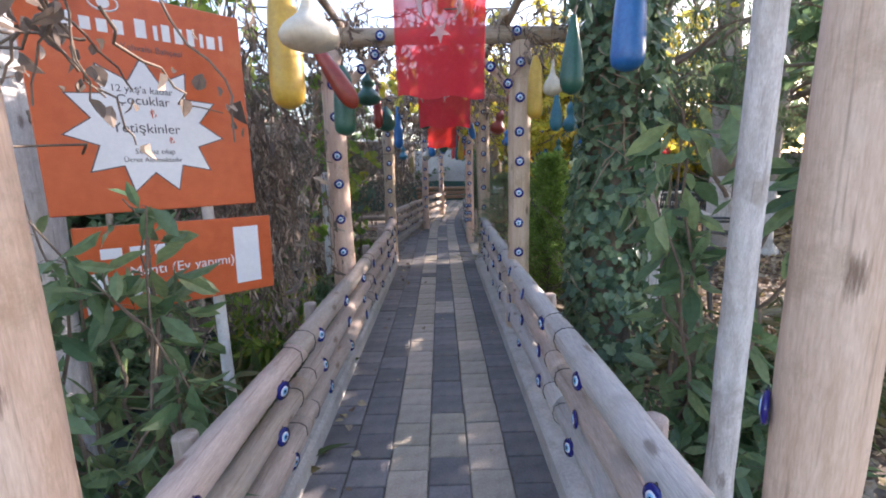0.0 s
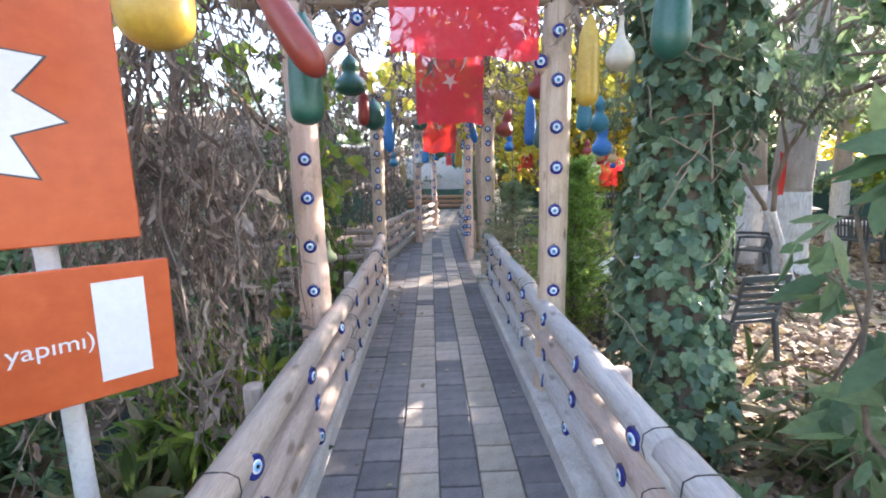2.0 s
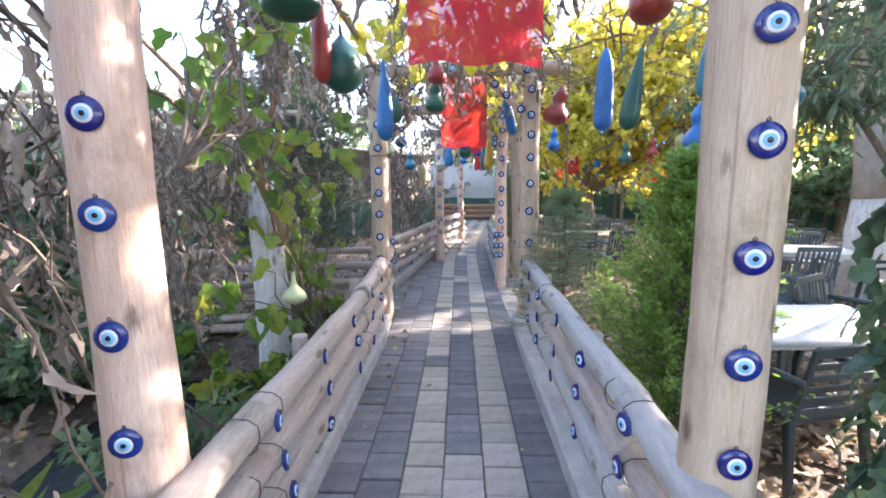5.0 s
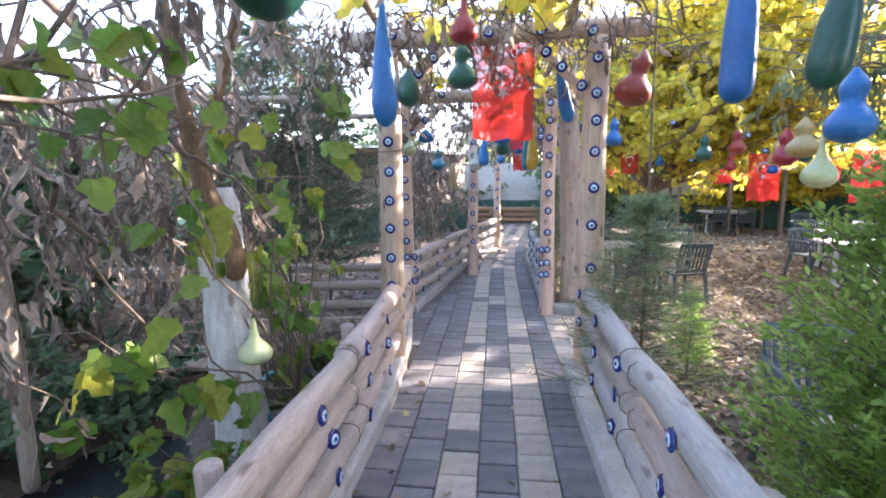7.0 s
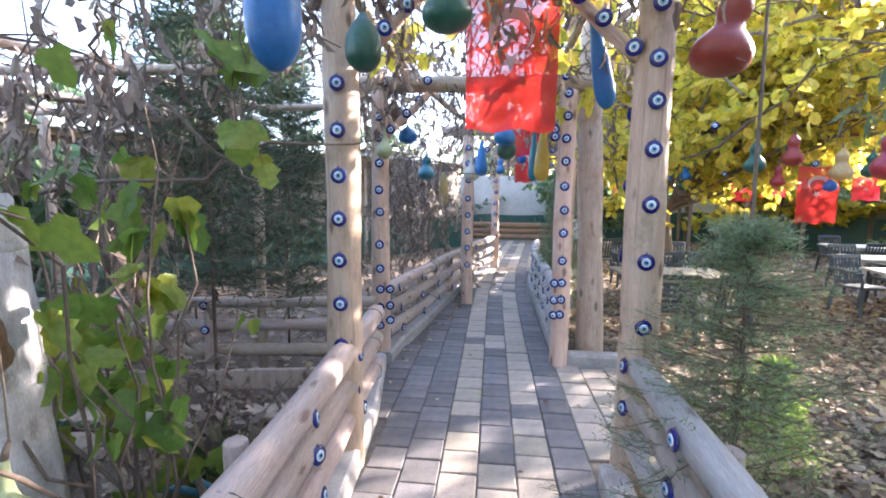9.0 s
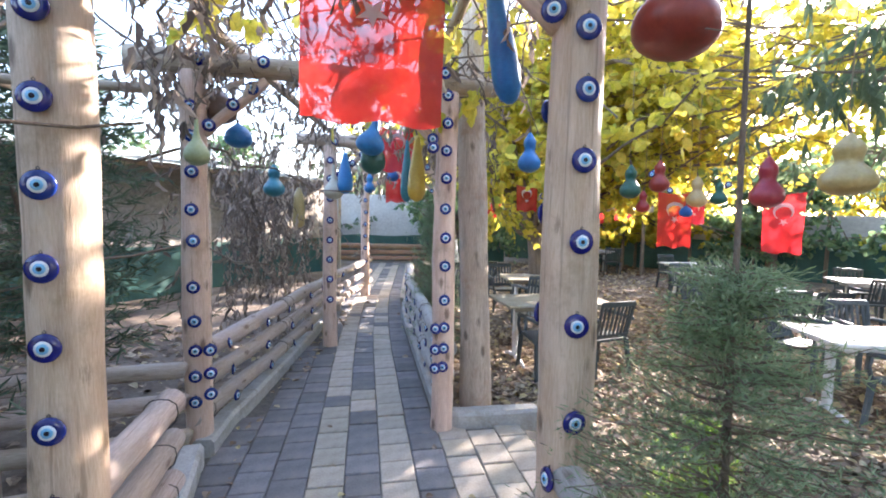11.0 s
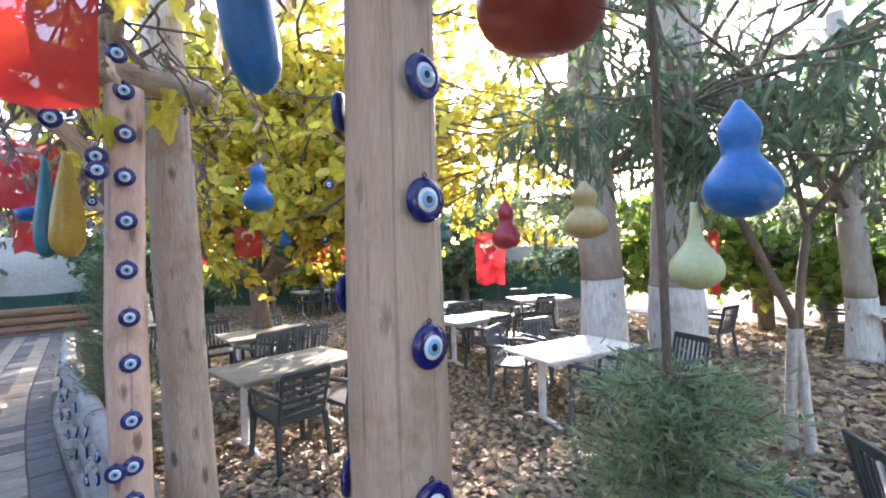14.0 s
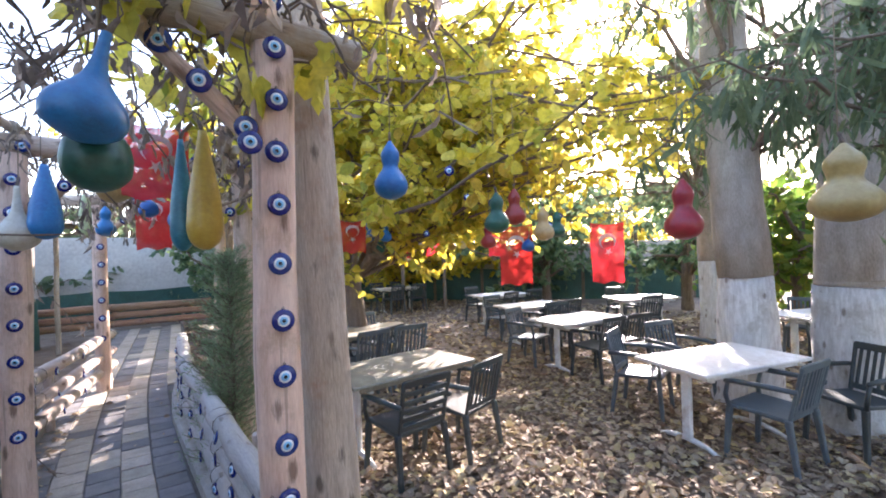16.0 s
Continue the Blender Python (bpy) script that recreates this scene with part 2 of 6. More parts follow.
def part(name, data, mat, parent=None, label="", m=Matrix(), smooth=True):
    """One mesh object under a thing or a part; m is its pose in the world."""
    me = as_mesh(name, data, smooth)
    if mat and not me.materials:
        me.materials.append(mat)
    ob = new(name, me)
    if parent:
        ob.parent = parent
        ob.matrix_basis = world_of(parent).inverted() @ m
    else:
        ob.matrix_basis = m
    return tagged(ob, label)


def thing(name, label, category, group="", kind="", at=(0, 0, 0), m=None):
    ob = new(name)
    ob.empty_display_size = 0.1
    ob.matrix_basis = m if m else Matrix.Translation(at)
    return tagged(ob, label, category, group, kind)


def along(p0, p1, spin=0.0):
    """A pose at p0 whose z axis runs to p1."""
    d = Vector(p1) - Vector(p0)
    return Matrix.Translation(p0) @ d.to_track_quat("Z", "Y").to_matrix().to_4x4() @ pose(0, 0, 0, 0, 0, spin)


def log_geo(length, r0, r1, seed, bend=0.012, sides=14):
    """A peeled log along z: taper, slight bow, knots and rounded sawn ends."""
    rng = random.Random(seed)
    n = max(6, int(length / 0.16))
    a, b = rng.uniform(0, 6), rng.uniform(0, 6)
    pts, rad = [(0, 0, 0.0)], [r0 * 0.86]
    for i in range(n + 1):
        u = i / n
        w = bend * length * 0.5 * math.sin(math.pi * u)
        pts.append((w * math.cos(a) + 0.004 * math.sin(9 * u + b), w * math.sin(a) + 0.004 * math.sin(7 * u + a), 0.006 + u * (length - 0.012)))
        rad.append((r0 + (r1 - r0) * u) * (1 + 0.035 * math.sin(11 * u + b) + rng.uniform(-0.02, 0.02)))
    pts.append((pts[-1][0], pts[-1][1], length))
    rad.append(r1 * 0.86)
    return Geo().tube(pts, rad, sides, True, 0.018, rng)


def log(name, p0, p1, r0, r1, mat, parent=None, label="", seed=1, bend=0.012):
    length = (Vector(p1) - Vector(p0)).length
    return part(name, log_geo(length, r0, r1, seed, bend), mat, parent, label, along(p0, p1))


GROUND = -0.2

# ---- large structure: ground, path ----
def ground_height(x, y):
    """Flat garden, a ditch along the bridge's outer side."""
    z = GROUND
    c = -2.3 + 0.25 * math.sin(y * 0.7)
    if y < 7.6:
        k = max(0.0, 1 - abs(x - c) / 0.95)
        fade = min(1, max(0, (7.6 - y) / 0.8))
        z -= 0.42 * fade * k * k * (3 - 2 * k)
    return z + 0.025 * noise.noise((x * 1.3, y * 1.3, 0)) + 0.012 * noise.noise((x * 5, y * 5, 3))


xs = [-900, -200, -60, -30, -18, -12, -9, -7, -6] + [round(-5 + 0.16 * i, 2) for i in range(100)] + [11.6, 13, 16, 20, 30, 60, 200, 900]
ys = [-900, -200, -60, -25, -12, -6, -3] + [round(-2 + 0.16 * i, 2) for i in range(126)] + [19, 21, 24, 28, 36, 60, 200, 900]
g = Geo()
g.add([(x, y, ground_height(x, y)) for y in ys for x in xs],
      [(j * len(xs) + i, j * len(xs) + i + 1, (j + 1) * len(xs) + i + 1, (j + 1) * len(xs) + i) for j in range(len(ys) - 1) for i in range(len(xs) - 1)])
tagged(part("ground", g, SOIL), "brown garden soil strewn with fallen leaves", "ground", kind="structure")
g = Geo()
g.add([(-3.6, -3, -0.45), (-1.2, -3, -0.45), (-1.2, 7.5, -0.45), (-3.6, 7.5, -0.45)], [(0, 1, 2, 3)])
tagged(part("water", g, WATER), "shallow dark water in the ditch beside the bridge", "water", kind="structure")


def centre(y):
    """The middle of the paving pattern along the walk."""
    if y < 10.5:
        return 0.02
    u = y - 10.5
    return 0.02 + 0.0105 * u * u if u < 4 else 0.188 + 0.11 * (u - 4)


def left_edge(y):
    pts = [(-3, -0.68), (7.2, -0.68), (8.4, -0.88), (9.3, -0.88), (9.7, -0.81), (11.6, -0.56), (14.7, -0.26), (20.5, 0.15)]
    return float(np.interp(y, [p[0] for p in pts], [p[1] for p in pts]))


def right_edge(y):
    pts = [(-3, 0.52), (7.3, 0.54), (7.6, 0.62), (7.62, 1.25), (9.1, 1.25), (9.14, 0.55), (12.7, 0.57), (13.5, 0.66), (15.5, 1.02), (20.5, 1.5)]
    return float(np.interp(y, [p[0] for p in pts], [p[1] for p in pts]))


g = Geo()
yy = [-3 + 0.25 * i for i in range(95)]
g.add([p for y in yy for p in ((left_edge(y) - 0.12, y, -0.014), (right_edge(y) + 0.1, y, -0.014), (left_edge(y) - 0.12, y, -0.30), (right_edge(y) + 0.1, y, -0.30))],
      [f for j in range(len(yy) - 1) for k in (4 * j,) for f in ((k, k + 1, k + 5, k + 4), (k + 1, k + 3, k + 7, k + 5), (k + 2, k, k + 4, k + 6))])
floor = tagged(part("path", g, SAND, smooth=False), "raised walk paved with dark and buff square pavers", "path", kind="structure")


# ---- pergola arches ----

def arch(name_label, left, right, top, seed, radius=0.078, beam_l=0.35, beam_r=0.35, extra=()):
    rng = random.Random(seed)
    t = thing("pergola_arch", name_label, "pergola", "pergola arches over the walk", at=(*left, GROUND))
    for i, (x, y) in enumerate((left, right)):
        log("post", (x, y, GROUND - 0.05), (x + rng.uniform(-0.012, 0.012), y, top), radius * 1.05, radius * 0.94, POST, t, "peeled pale pine post", seed + i, 0.004)
    d = (Vector((*right, 0)) - Vector((*left, 0))).normalized()
    a, b = Vector((*left, top)) - d * beam_l, Vector((*right, top)) + d * beam_r
    log("crossbeam", a + Vector((0, 0, 0.055)), b + Vector((0, 0, 0.055)), 0.07, 0.062, OLDLOG, t, "greyish log crossbeam", seed + 7, 0.006)
    for s, p in ((1, left), (-1, right)):
        q = Vector((*p, top - 0.36)) + d * s * 0.06
        log("brace", q, Vector((*p, top - 0.02)) + d * s * 0.42, 0.033, 0.03, POST, t, "short diagonal brace", seed + 11, 0.0)
    return t


ARCHES = [((-0.80, 1.25), (0.74, 1.28), 2.45), ((-0.83, 4.175), (0.655, 4.185), 2.45), ((-0.80, 7.535), (0.685, 7.51), 2.45),
          ((-1.0, 9.09), (0.572, 9.17), 2.34), ((-0.36, 11.3), (0.98, 11.4), 2.27), ((0.03, 14.5), (1.35, 14.4), 2.30)]
for i, (l, r, top) in enumerate(ARCHES):
    arch("pergola arch of two pine posts carrying a log beam", l, r, top, 30 + 5 * i, 0.090 if i in (1, 2) else 0.078)
for x0, x1, y0, y1, z0, z1 in ((-0.70, -0.75, 1.0, 4.4, 2.60, 2.60), (-0.72, -0.8, 4.2, 9.3, 2.61, 2.52), (0.52, 0.55, 1.0, 4.4, 2.60, 2.60), (0.5, 0.5, 4.0, 9.4, 2.61, 2.52),
                               (-0.8, -0.3, 8.9, 11.6, 2.51, 2.42), (-0.35, 0.1, 11.2, 14.7, 2.42, 2.44), (0.5, 0.9, 8.9, 11.7, 2.51, 2.42), (0.9, 1.25, 11.2, 14.7, 2.42, 2.44)):
    pl = thing("pergola_pole", "thin weathered pole laid along the pergola top", "pole", "pergola poles", at=(x0, y0, z0))
    log("pole", (x0, y0, z0), (x1, y1, z1), 0.034, 0.028, OLDLOG, pl, "", int(y0 * 31 + x0 * 7), 0.01)


# ---- log fences ----
def fence(label, pts, heights, radii, mats, seed, posts=(), ties=True, bead_side=0):
    """A rail fence of stacked logs along the line pts; heights of each log's middle above the walk."""
    t = thing("log_fence", label, "fence", "log fences", at=(*pts[0], 0))
    for i in range(len(pts) - 1):
        for k, (z, r, mt) in enumerate(zip(heights, radii, mats)):
            (x0, y0), (x1, y1) = pts[i], pts[i + 1]
            d = Vector((x1 - x0, y1 - y0, 0)).normalized()
            rng = random.Random(seed + 10 * i + k)
            e0, e1 = rng.uniform(0.0, 0.06), rng.uniform(0.0, 0.06)
            log("rail_log", Vector((x0, y0, z + rng.uniform(-0.012, 0.012))) - d * e0, Vector((x1, y1, z + rng.uniform(-0.012, 0.012))) + d * e1,
                r * rng.uniform(0.95, 1.08), r * rng.uniform(0.9, 1.02), mt, t, "", seed + 10 * i + k, 0.006)
            if ties:
                for u in (0.05, 0.95):
                    c = Vector((x0, y0, z)).lerp(Vector((x1, y1, z)), u)
                    n = Vector((-d.y, d.x, 0))
                    ring = [c + (n * math.cos(a) + Vector((0, 0, 1)) * math.sin(a)) * (r * 1.1) + d * 0.01 * math.sin(3 * a) for a in [2 * math.pi * j / 12 for j in range(13)]]
                    part("wire_tie", Geo().tube(ring, 0.0022, 5, False), WIRE, t)
    for x, y in posts:
        log("stake", (x, y, GROUND - 0.1), (x, y, heights[0] + 0.02), 0.045, 0.04, RAIL, t, "short upright stake", seed + 77, 0.0)
    return t


R3 = (0.063, 0.054, 0.058)
fence("three stacked weathered logs tied with wire along the bridge", [(-0.73, 0.3), (-0.71, 2.5), (-0.705, 4.5), (-0.705, 6.2), (-0.83, 8.25)], (0.645, 0.455, 0.275), R3, (RAIL, RAIL, RAIL), 200,
      [(-0.84, 1.8), (-0.84, 3.2), (-0.83, 5.3), (-0.85, 6.6)])
fence("three stacked weathered logs tied with wire along the bridge", [(0.60, 0.3), (0.60, 2.6), (0.605, 4.6), (0.62, 6.1), (0.68, 7.55)], (0.672, 0.475, 0.29), R3, (RAILW, RAIL, RAILW), 260,
      [(0.69, 1.8), (0.69, 3.2), (0.69, 5.3), (0.72, 6.7)])
fence("three pale logs in stacked rows beside the walk", [(-1.0, 9.1), (-0.75, 10.6), (-0.44, 12.6), (0.12, 15.0)], (0.62, 0.42, 0.22), R3, (RAIL, RAIL, RAIL), 320,
      [(-0.86, 10.3), (-0.64, 11.6), (-0.38, 13.2)])
fence("low stacked greyed logs curving along the walk", [(0.62, 9.25), (0.64, 10.6), (0.66, 12.4), (0.86, 14.3)], (0.56, 0.38, 0.20), R3, (RAILW, RAILW, RAILW), 380,
      [(0.76, 10.2), (0.76, 11.6)])
fence("rustic log rails running off across the garden", [(-1.05, 9.0), (-2.7, 8.75), (-4.6, 8.4)], (0.55, 0.34, 0.12), (0.05, 0.05, 0.055), (RAIL, RAIL, OLDLOG), 440, [(-2.4, 8.72), (-3.6, 8.5)], False)
fence("long log barrier across the end of the walk", [(-2.6, 20.6), (0.2, 20.5), (2.2, 20.3)], (0.52, 0.33, 0.14), (0.085, 0.08, 0.08), (REDLOG, REDLOG, REDLOG), 480, [(-1.3, 20.7), (1.6, 20.45)], False)

# concrete edges of the raised walk
def kerb(pts, h, w, label):
    g = Geo()
    n = len(pts)
    vs = []
    for i, (x, y) in enumerate(pts):
        a, b = Vector(pts[max(i - 1, 0)]), Vector(pts[min(i + 1, n - 1)])
        d = (b - a).normalized()
        nx, ny = -d.y, d.x
        j = 0.006 * math.sin(7.3 * i)
        for o, z in ((-w / 2, -0.3), (-w / 2, h - 0.02), (-w / 2 + 0.02, h + j), (w / 2 - 0.02, h + j), (w / 2, h - 0.02), (w / 2, -0.3)):
            vs.append((x + nx * o, y + ny * o, z))
    fs = [(6 * i + k, 6 * i + k + 1, 6 * i + k + 7, 6 * i + k + 6) for i in range(n - 1) for k in range(5)]
    fs += [tuple(range(6)), tuple(range(6 * n - 6, 6 * n))[::-1]]
    g.add(vs, fs)
    return tagged(part("kerb", g, CONC, smooth=False), label, "kerb", kind="structure")


kerb([(-0.74, y * 0.5 - 2) for y in range(19)] + [(-0.82, 8.0), (-0.98, 8.9)], 0.12, 0.13, "low concrete kerb under the log rails")
kerb([(0.585, y * 0.5 - 2) for y in range(19)] + [(0.60, 7.5)], 0.12, 0.13, "low concrete kerb under the log rails")
kerb([(left_edge(y) - 0.07, y) for y in [9.0 + 0.4 * i for i in range(15)]], 0.10, 0.13, "low concrete kerb")
kerb([(1.3, 9.2), (1.0, 9.2), (0.70, 9.2), (0.62, 9.26), (0.61, 9.5)] + [(right_edge(y) + 0.06, y) for y in [9.8 + 0.4 * i for i in range(15)]], 0.10, 0.13, "low pale concrete kerb turning along the opening")


# ---- trees ----
def trunk(parent, pts, radii, mat, name="trunk", label="", sides=14, seed=3):
    rng = random.Random(seed)
    P, R = [], []
    n = 5
    for i in range(len(pts) - 1):
        for k in range(n):
            u = k / n
            P.append(tuple(Vector(pts[i]).lerp(Vector(pts[i + 1]), u)))
            R.append(radii[i] * (1 - u) + radii[i + 1] * u)
    P.append(pts[-1])
    R.append(radii[-1])
    return part(name, Geo().tube(P, R, sides, True, 0.06, rng), mat, parent, label)


def split(pts, radii, z):
    """The line pts cut at height z: the part below and the part above."""
    for i in range(len(pts) - 1):
        a, b = pts[i], pts[i + 1]
        if a[2] <= z < b[2]:
            u = (z - a[2]) / (b[2] - a[2])
            c = tuple(Vector(a).lerp(Vector(b), u))
            r = radii[i] * (1 - u) + radii[i + 1] * u
            return (pts[:i + 1] + [c], radii[:i + 1] + [r]), ([c] + pts[i + 1:], [r] + radii[i + 1:])


def limed_tree(label, pts, radii, lime_top, seed, bark=PALEBARK, name="tree", group="trees with whitewashed trunks"):
    t = thing(name, label, "tree", group, at=pts[0])
    lo, hi = split(pts, radii, lime_top)
    trunk(t, lo[0], [r * 1.015 for r in lo[1]], LIME, "painted_trunk_base", "trunk base painted with flaking white lime", seed=seed)
    trunk(t, hi[0], hi[1], bark, "trunk", "", seed=seed + 1)
    return t


T1 = limed_tree("tall thick trunk with its base painted white", [(5.75, 9.4, GROUND - 0.1), (5.72, 9.4, 0.0), (5.70, 9.4, 1.2), (5.6, 9.5, 3.2), (5.5, 9.5, 9.0)], [0.42, 0.31, 0.27, 0.235, 0.13], 1.2, 11)
T2 = limed_tree("tall thick trunk with its base painted white", [(5.78, 8.54, GROUND - 0.1), (5.77, 8.54, 0.0), (5.76, 8.54, 1.2), (5.78, 8.45, 3.2), (5.8, 8.4, 9.5)], [0.46, 0.33, 0.28, 0.26, 0.14], 1.13, 12)
T3 = limed_tree("yellow-leaved tree with a whitewashed foot", [(3.05, 13.5, GROUND - 0.1), (3.05, 13.5, 0.3), (2.95, 13.5, 1.2), (2.7, 13.6, 2.2), (2.4, 13.8, 3.6)], [0.17, 0.14, 0.12, 0.11, 0.07], 0.42, 13, BARK)
T4 = limed_tree("dark tree leaning beyond the tables with white foot", [(2.3, 17.5, GROUND - 0.1), (2.25, 17.5, 0.4), (2.1, 17.5, 1.6), (1.9, 17.6, 3.4)], [0.26, 0.22, 0.19, 0.13], 0.9, 14, BARK)
T5 = limed_tree("whitewashed trunk standing behind the ivy column", [(2.25, 5.05, GROUND - 0.1), (2.2, 5.05, 0.6), (2.0, 5.1, 2.2), (1.9, 5.2, 4.5)], [0.14, 0.12, 0.11, 0.08], 0.75, 15)
T6 = limed_tree("slim white-painted trunk by the gate", [(1.06, 2.02, GROUND - 0.1), (1.055, 2.0, 0.5), (0.99, 1.9, 1.8), (0.95, 1.84, 4.2)], [0.06, 0.05, 0.046, 0.04], 2.9, 16)
T7 = limed_tree("old limed trunk with a sawn limb by the ditch", [(-1.43, 6.42, -0.6), (-1.44, 6.42, 0.0), (-1.46, 6.40, 0.8), (-1.47, 6.40, 1.38), (-1.475, 6.40, 1.46)], [0.19, 0.145, 0.12, 0.105, 0.085], 1.3, 17, LIME)
T8 = limed_tree("thin forked sapling with pale painted foot", [(4.95, 7.42, GROUND - 0.1), (4.72, 7.38, 0.4), (4.39, 7.32, 1.03), (4.05, 7.49, 1.58), (3.8, 7.69, 2.15), (3.66, 7.84, 2.58), (3.6, 8.0, 3.4)], [0.05, 0.042, 0.034, 0.03, 0.028, 0.025, 0.018], 0.95, 18, BARK)
trunk(T8, [(4.98, 7.28, GROUND - 0.1), (4.75, 7.29, 0.3), (4.52, 7.3, 0.93)], [0.048, 0.038, 0.032], LIME, "painted_trunk_base", "second stem with a pale painted foot", 10, 41)
trunk(T8, [(4.52, 7.3, 0.93), (4.49, 7.27, 1.34), (4.58, 7.23, 1.75), (4.62, 6.98, 2.13), (4.72, 6.68, 2.57), (4.9, 6.4, 3.2)], [0.032, 0.03, 0.028, 0.025, 0.022, 0.015], BARK, "trunk", "second stem forking away", 10, 42)
trunk(T8, [(4.57, 7.23, 1.7), (4.5, 7.3, 2.2), (4.4, 7.5, 3.0)], [0.026, 0.022, 0.014], BARK, "limb", "", 8, 43)
T9 = limed_tree("distant trunk with whitewashed foot", [(9.3, 7.0, GROUND - 0.1), (9.3, 7.0, 0.5), (9.2, 7.1, 2.0), (9.0, 7.2, 5.0)], [0.24, 0.2, 0.17, 0.12], 0.75, 19)
T10 = limed_tree("broad whitewashed trunk beside the gate", [(-2.62, 3.15, -0.6), (-2.6, 3.15, 0.5), (-2.55, 3.15, 2.0), (-2.5, 3.2, 4.2)], [0.28, 0.25, 0.23, 0.18], 2.5, 20)
T11 = limed_tree("trunk with white foot behind the tables", [(9.0, 11.05, GROUND - 0.1), (9.0, 11.05, 0.5), (8.95, 11.1, 2.4), (8.9, 11.2, 8.5)], [0.2, 0.17, 0.15, 0.08], 1.25, 21)
LIMB = material("brown_limb", (0.13, 0.075, 0.04), (0.30, 0.18, 0.10), 6, 0.85, 0.5, (3, 3, 0.7))
trunk(T7, [(-1.335, 6.30, 1.02), (-1.295, 6.25, 1.1), (-1.31, 6.235, 1.24), (-1.40, 6.19, 1.5), (-1.44, 6.17, 1.78), (-1.5, 6.18, 2.05), (-1.53, 6.2, 2.6)], [0.048, 0.05, 0.046, 0.042, 0.04, 0.034, 0.022], LIMB, "limb", "sawn-off brown limb", 10)
trunk(T7, [(-1.42, 6.18, 1.62), (-1.32, 6.25, 1.9), (-1.22, 6.3, 2.3), (-1.24, 6.4, 2.7)], [0.028, 0.024, 0.02, 0.012], LIMB, "limb", "thin brown side limb", 8, 31)
trunk(T7, [(-1.44, 6.17, 1.8), (-1.75, 6.1, 2.05), (-2.1, 6.0, 2.45)], [0.025, 0.02, 0.012], LIMB, "limb", "thin brown side limb", 8, 32)
ivy_stem = thing("ivy_tree", "tree trunk wrapped all over in green ivy", "tree", at=(1.36, 4.05, GROUND))
trunk(ivy_stem, [(1.38, 4.05, GROUND - 0.1), (1.36, 4.05, 1.0), (1.36, 4.08, 2.4), (1.34, 4.1, 4.4)], [0.21, 0.19, 0.18, 0.13], BARK, "trunk")
lean = thing("old_post", "thick greyed bark-stripped trunk standing by the pine post", "post", at=(0.86, 9.45, GROUND))
log("post", (0.90, 9.46, GROUND - 0.05), (0.785, 9.49, 3.1), 0.125, 0.095, OLDLOG, lean, "", 91, 0.01)

# ---- far walls ----
def wall(name, p0, p1, h0, h1, thick, mat, label, cat="wall"):
    d = Vector((p1[0] - p0[0], p1[1] - p0[1], 0))
    ang = math.degrees(math.atan2(d.y, d.x))
    bm = bevel_box(d.length, thick, h1 - h0, 0.01)
    return tagged(part(name, bm, mat, None, "", pose((p0[0] + p1[0]) / 2, (p0[1] + p1[1]) / 2, (h0 + h1) / 2, 0, 0, ang), False), label, cat, kind="structure")


def tarp(p0, p1, z0, z1, seed):
    """A sagging, creased sheet tied along a wall."""
    d = Vector((p1[0] - p0[0], p1[1] - p0[1], 0))
    n = Vector((d.y, -d.x, 0)).normalized()
    k = int(d.length / 0.25)
    vs = []
    for j in range(6):
        for i in range(k + 1):
            u, v = i / k, j / 5
            o = 0.14 + 0.05 * math.sin(i * 0.9 + seed) * (1 - v) + 0.03 * noise.noise((i * 0.7, j * 0.9, seed))
            vs.append((p0[0] + d.x * u + n.x * o, p0[1] + d.y * u + n.y * o, z0 + (z1 - z0) * v - 0.05 * abs(math.sin(i * 0.35)) * v))
    g = Geo().add(vs, [(j * (k + 1) + i, j * (k + 1) + i + 1, (j + 1) * (k + 1) + i + 1, (j + 1) * (k + 1) + i) for j in range(5) for i in range(k)])
    ob = tagged(part("tarpaulin", g, TARP), "dark green tarpaulin sagging along the garden wall", "tarpaulin", "wall tarpaulins")
    return ob


wall("wall_north", (-2.5, 23.6), (5.5, 23.0), GROUND - 0.1, 2.3, 0.2, WALLW, "pale plastered garden wall")
# the tree shade on this pale wall is put into its plaster colour
wall("wall_west", (-7.5, 11.3), (-1.2, 20.4), GROUND - 0.1, 2.4, 0.2, SHADED_PLASTER, "whitewashed wall dappled with shade")
wall("wall_east", (6.2, 25.0), (16.0, 14.0), GROUND - 0.1, 1.75, 0.2, WALLW, "pale garden wall behind the tables")
lean_to = thing("lean_to_roof", "low rusty sheet roof on poles along the west wall", "roof", at=(-4.0, 15.6, GROUND))
WEST = math.degrees(math.atan2(9.1, 6.3))
part("roof_sheet", bevel_box(11.4, 1.9, 0.05, 0.006), ROOFM, lean_to, "dull grey roof sheet", pose(-3.75, 15.45, 2.48, 6, 0, WEST), False)
log("eave_pole", (-6.9, 10.2, 2.36), (-0.3, 19.7, 2.36), 0.05, 0.05, OLDLOG, lean_to, "", 731, 0.004)
for k in range(6):
    u = 0.04 + 0.18 * k
    log("post", (-6.9 + 6.6 * u, 10.2 + 9.5 * u, GROUND - 0.1), (-6.9 + 6.6 * u, 10.2 + 9.5 * u, 2.33), 0.045, 0.04, OLDLOG, lean_to, "", 740 + k, 0.006)
tarp((-7.4, 11.2), (-1.2, 20.2), GROUND - 0.05, 0.85, 1)
tarp((-2.4, 23.4), (5.4, 22.8), GROUND - 0.05, 0.8, 2)
tarp((6.2, 24.8), (15.8, 13.95), GROUND - 0.05, 0.95, 3)
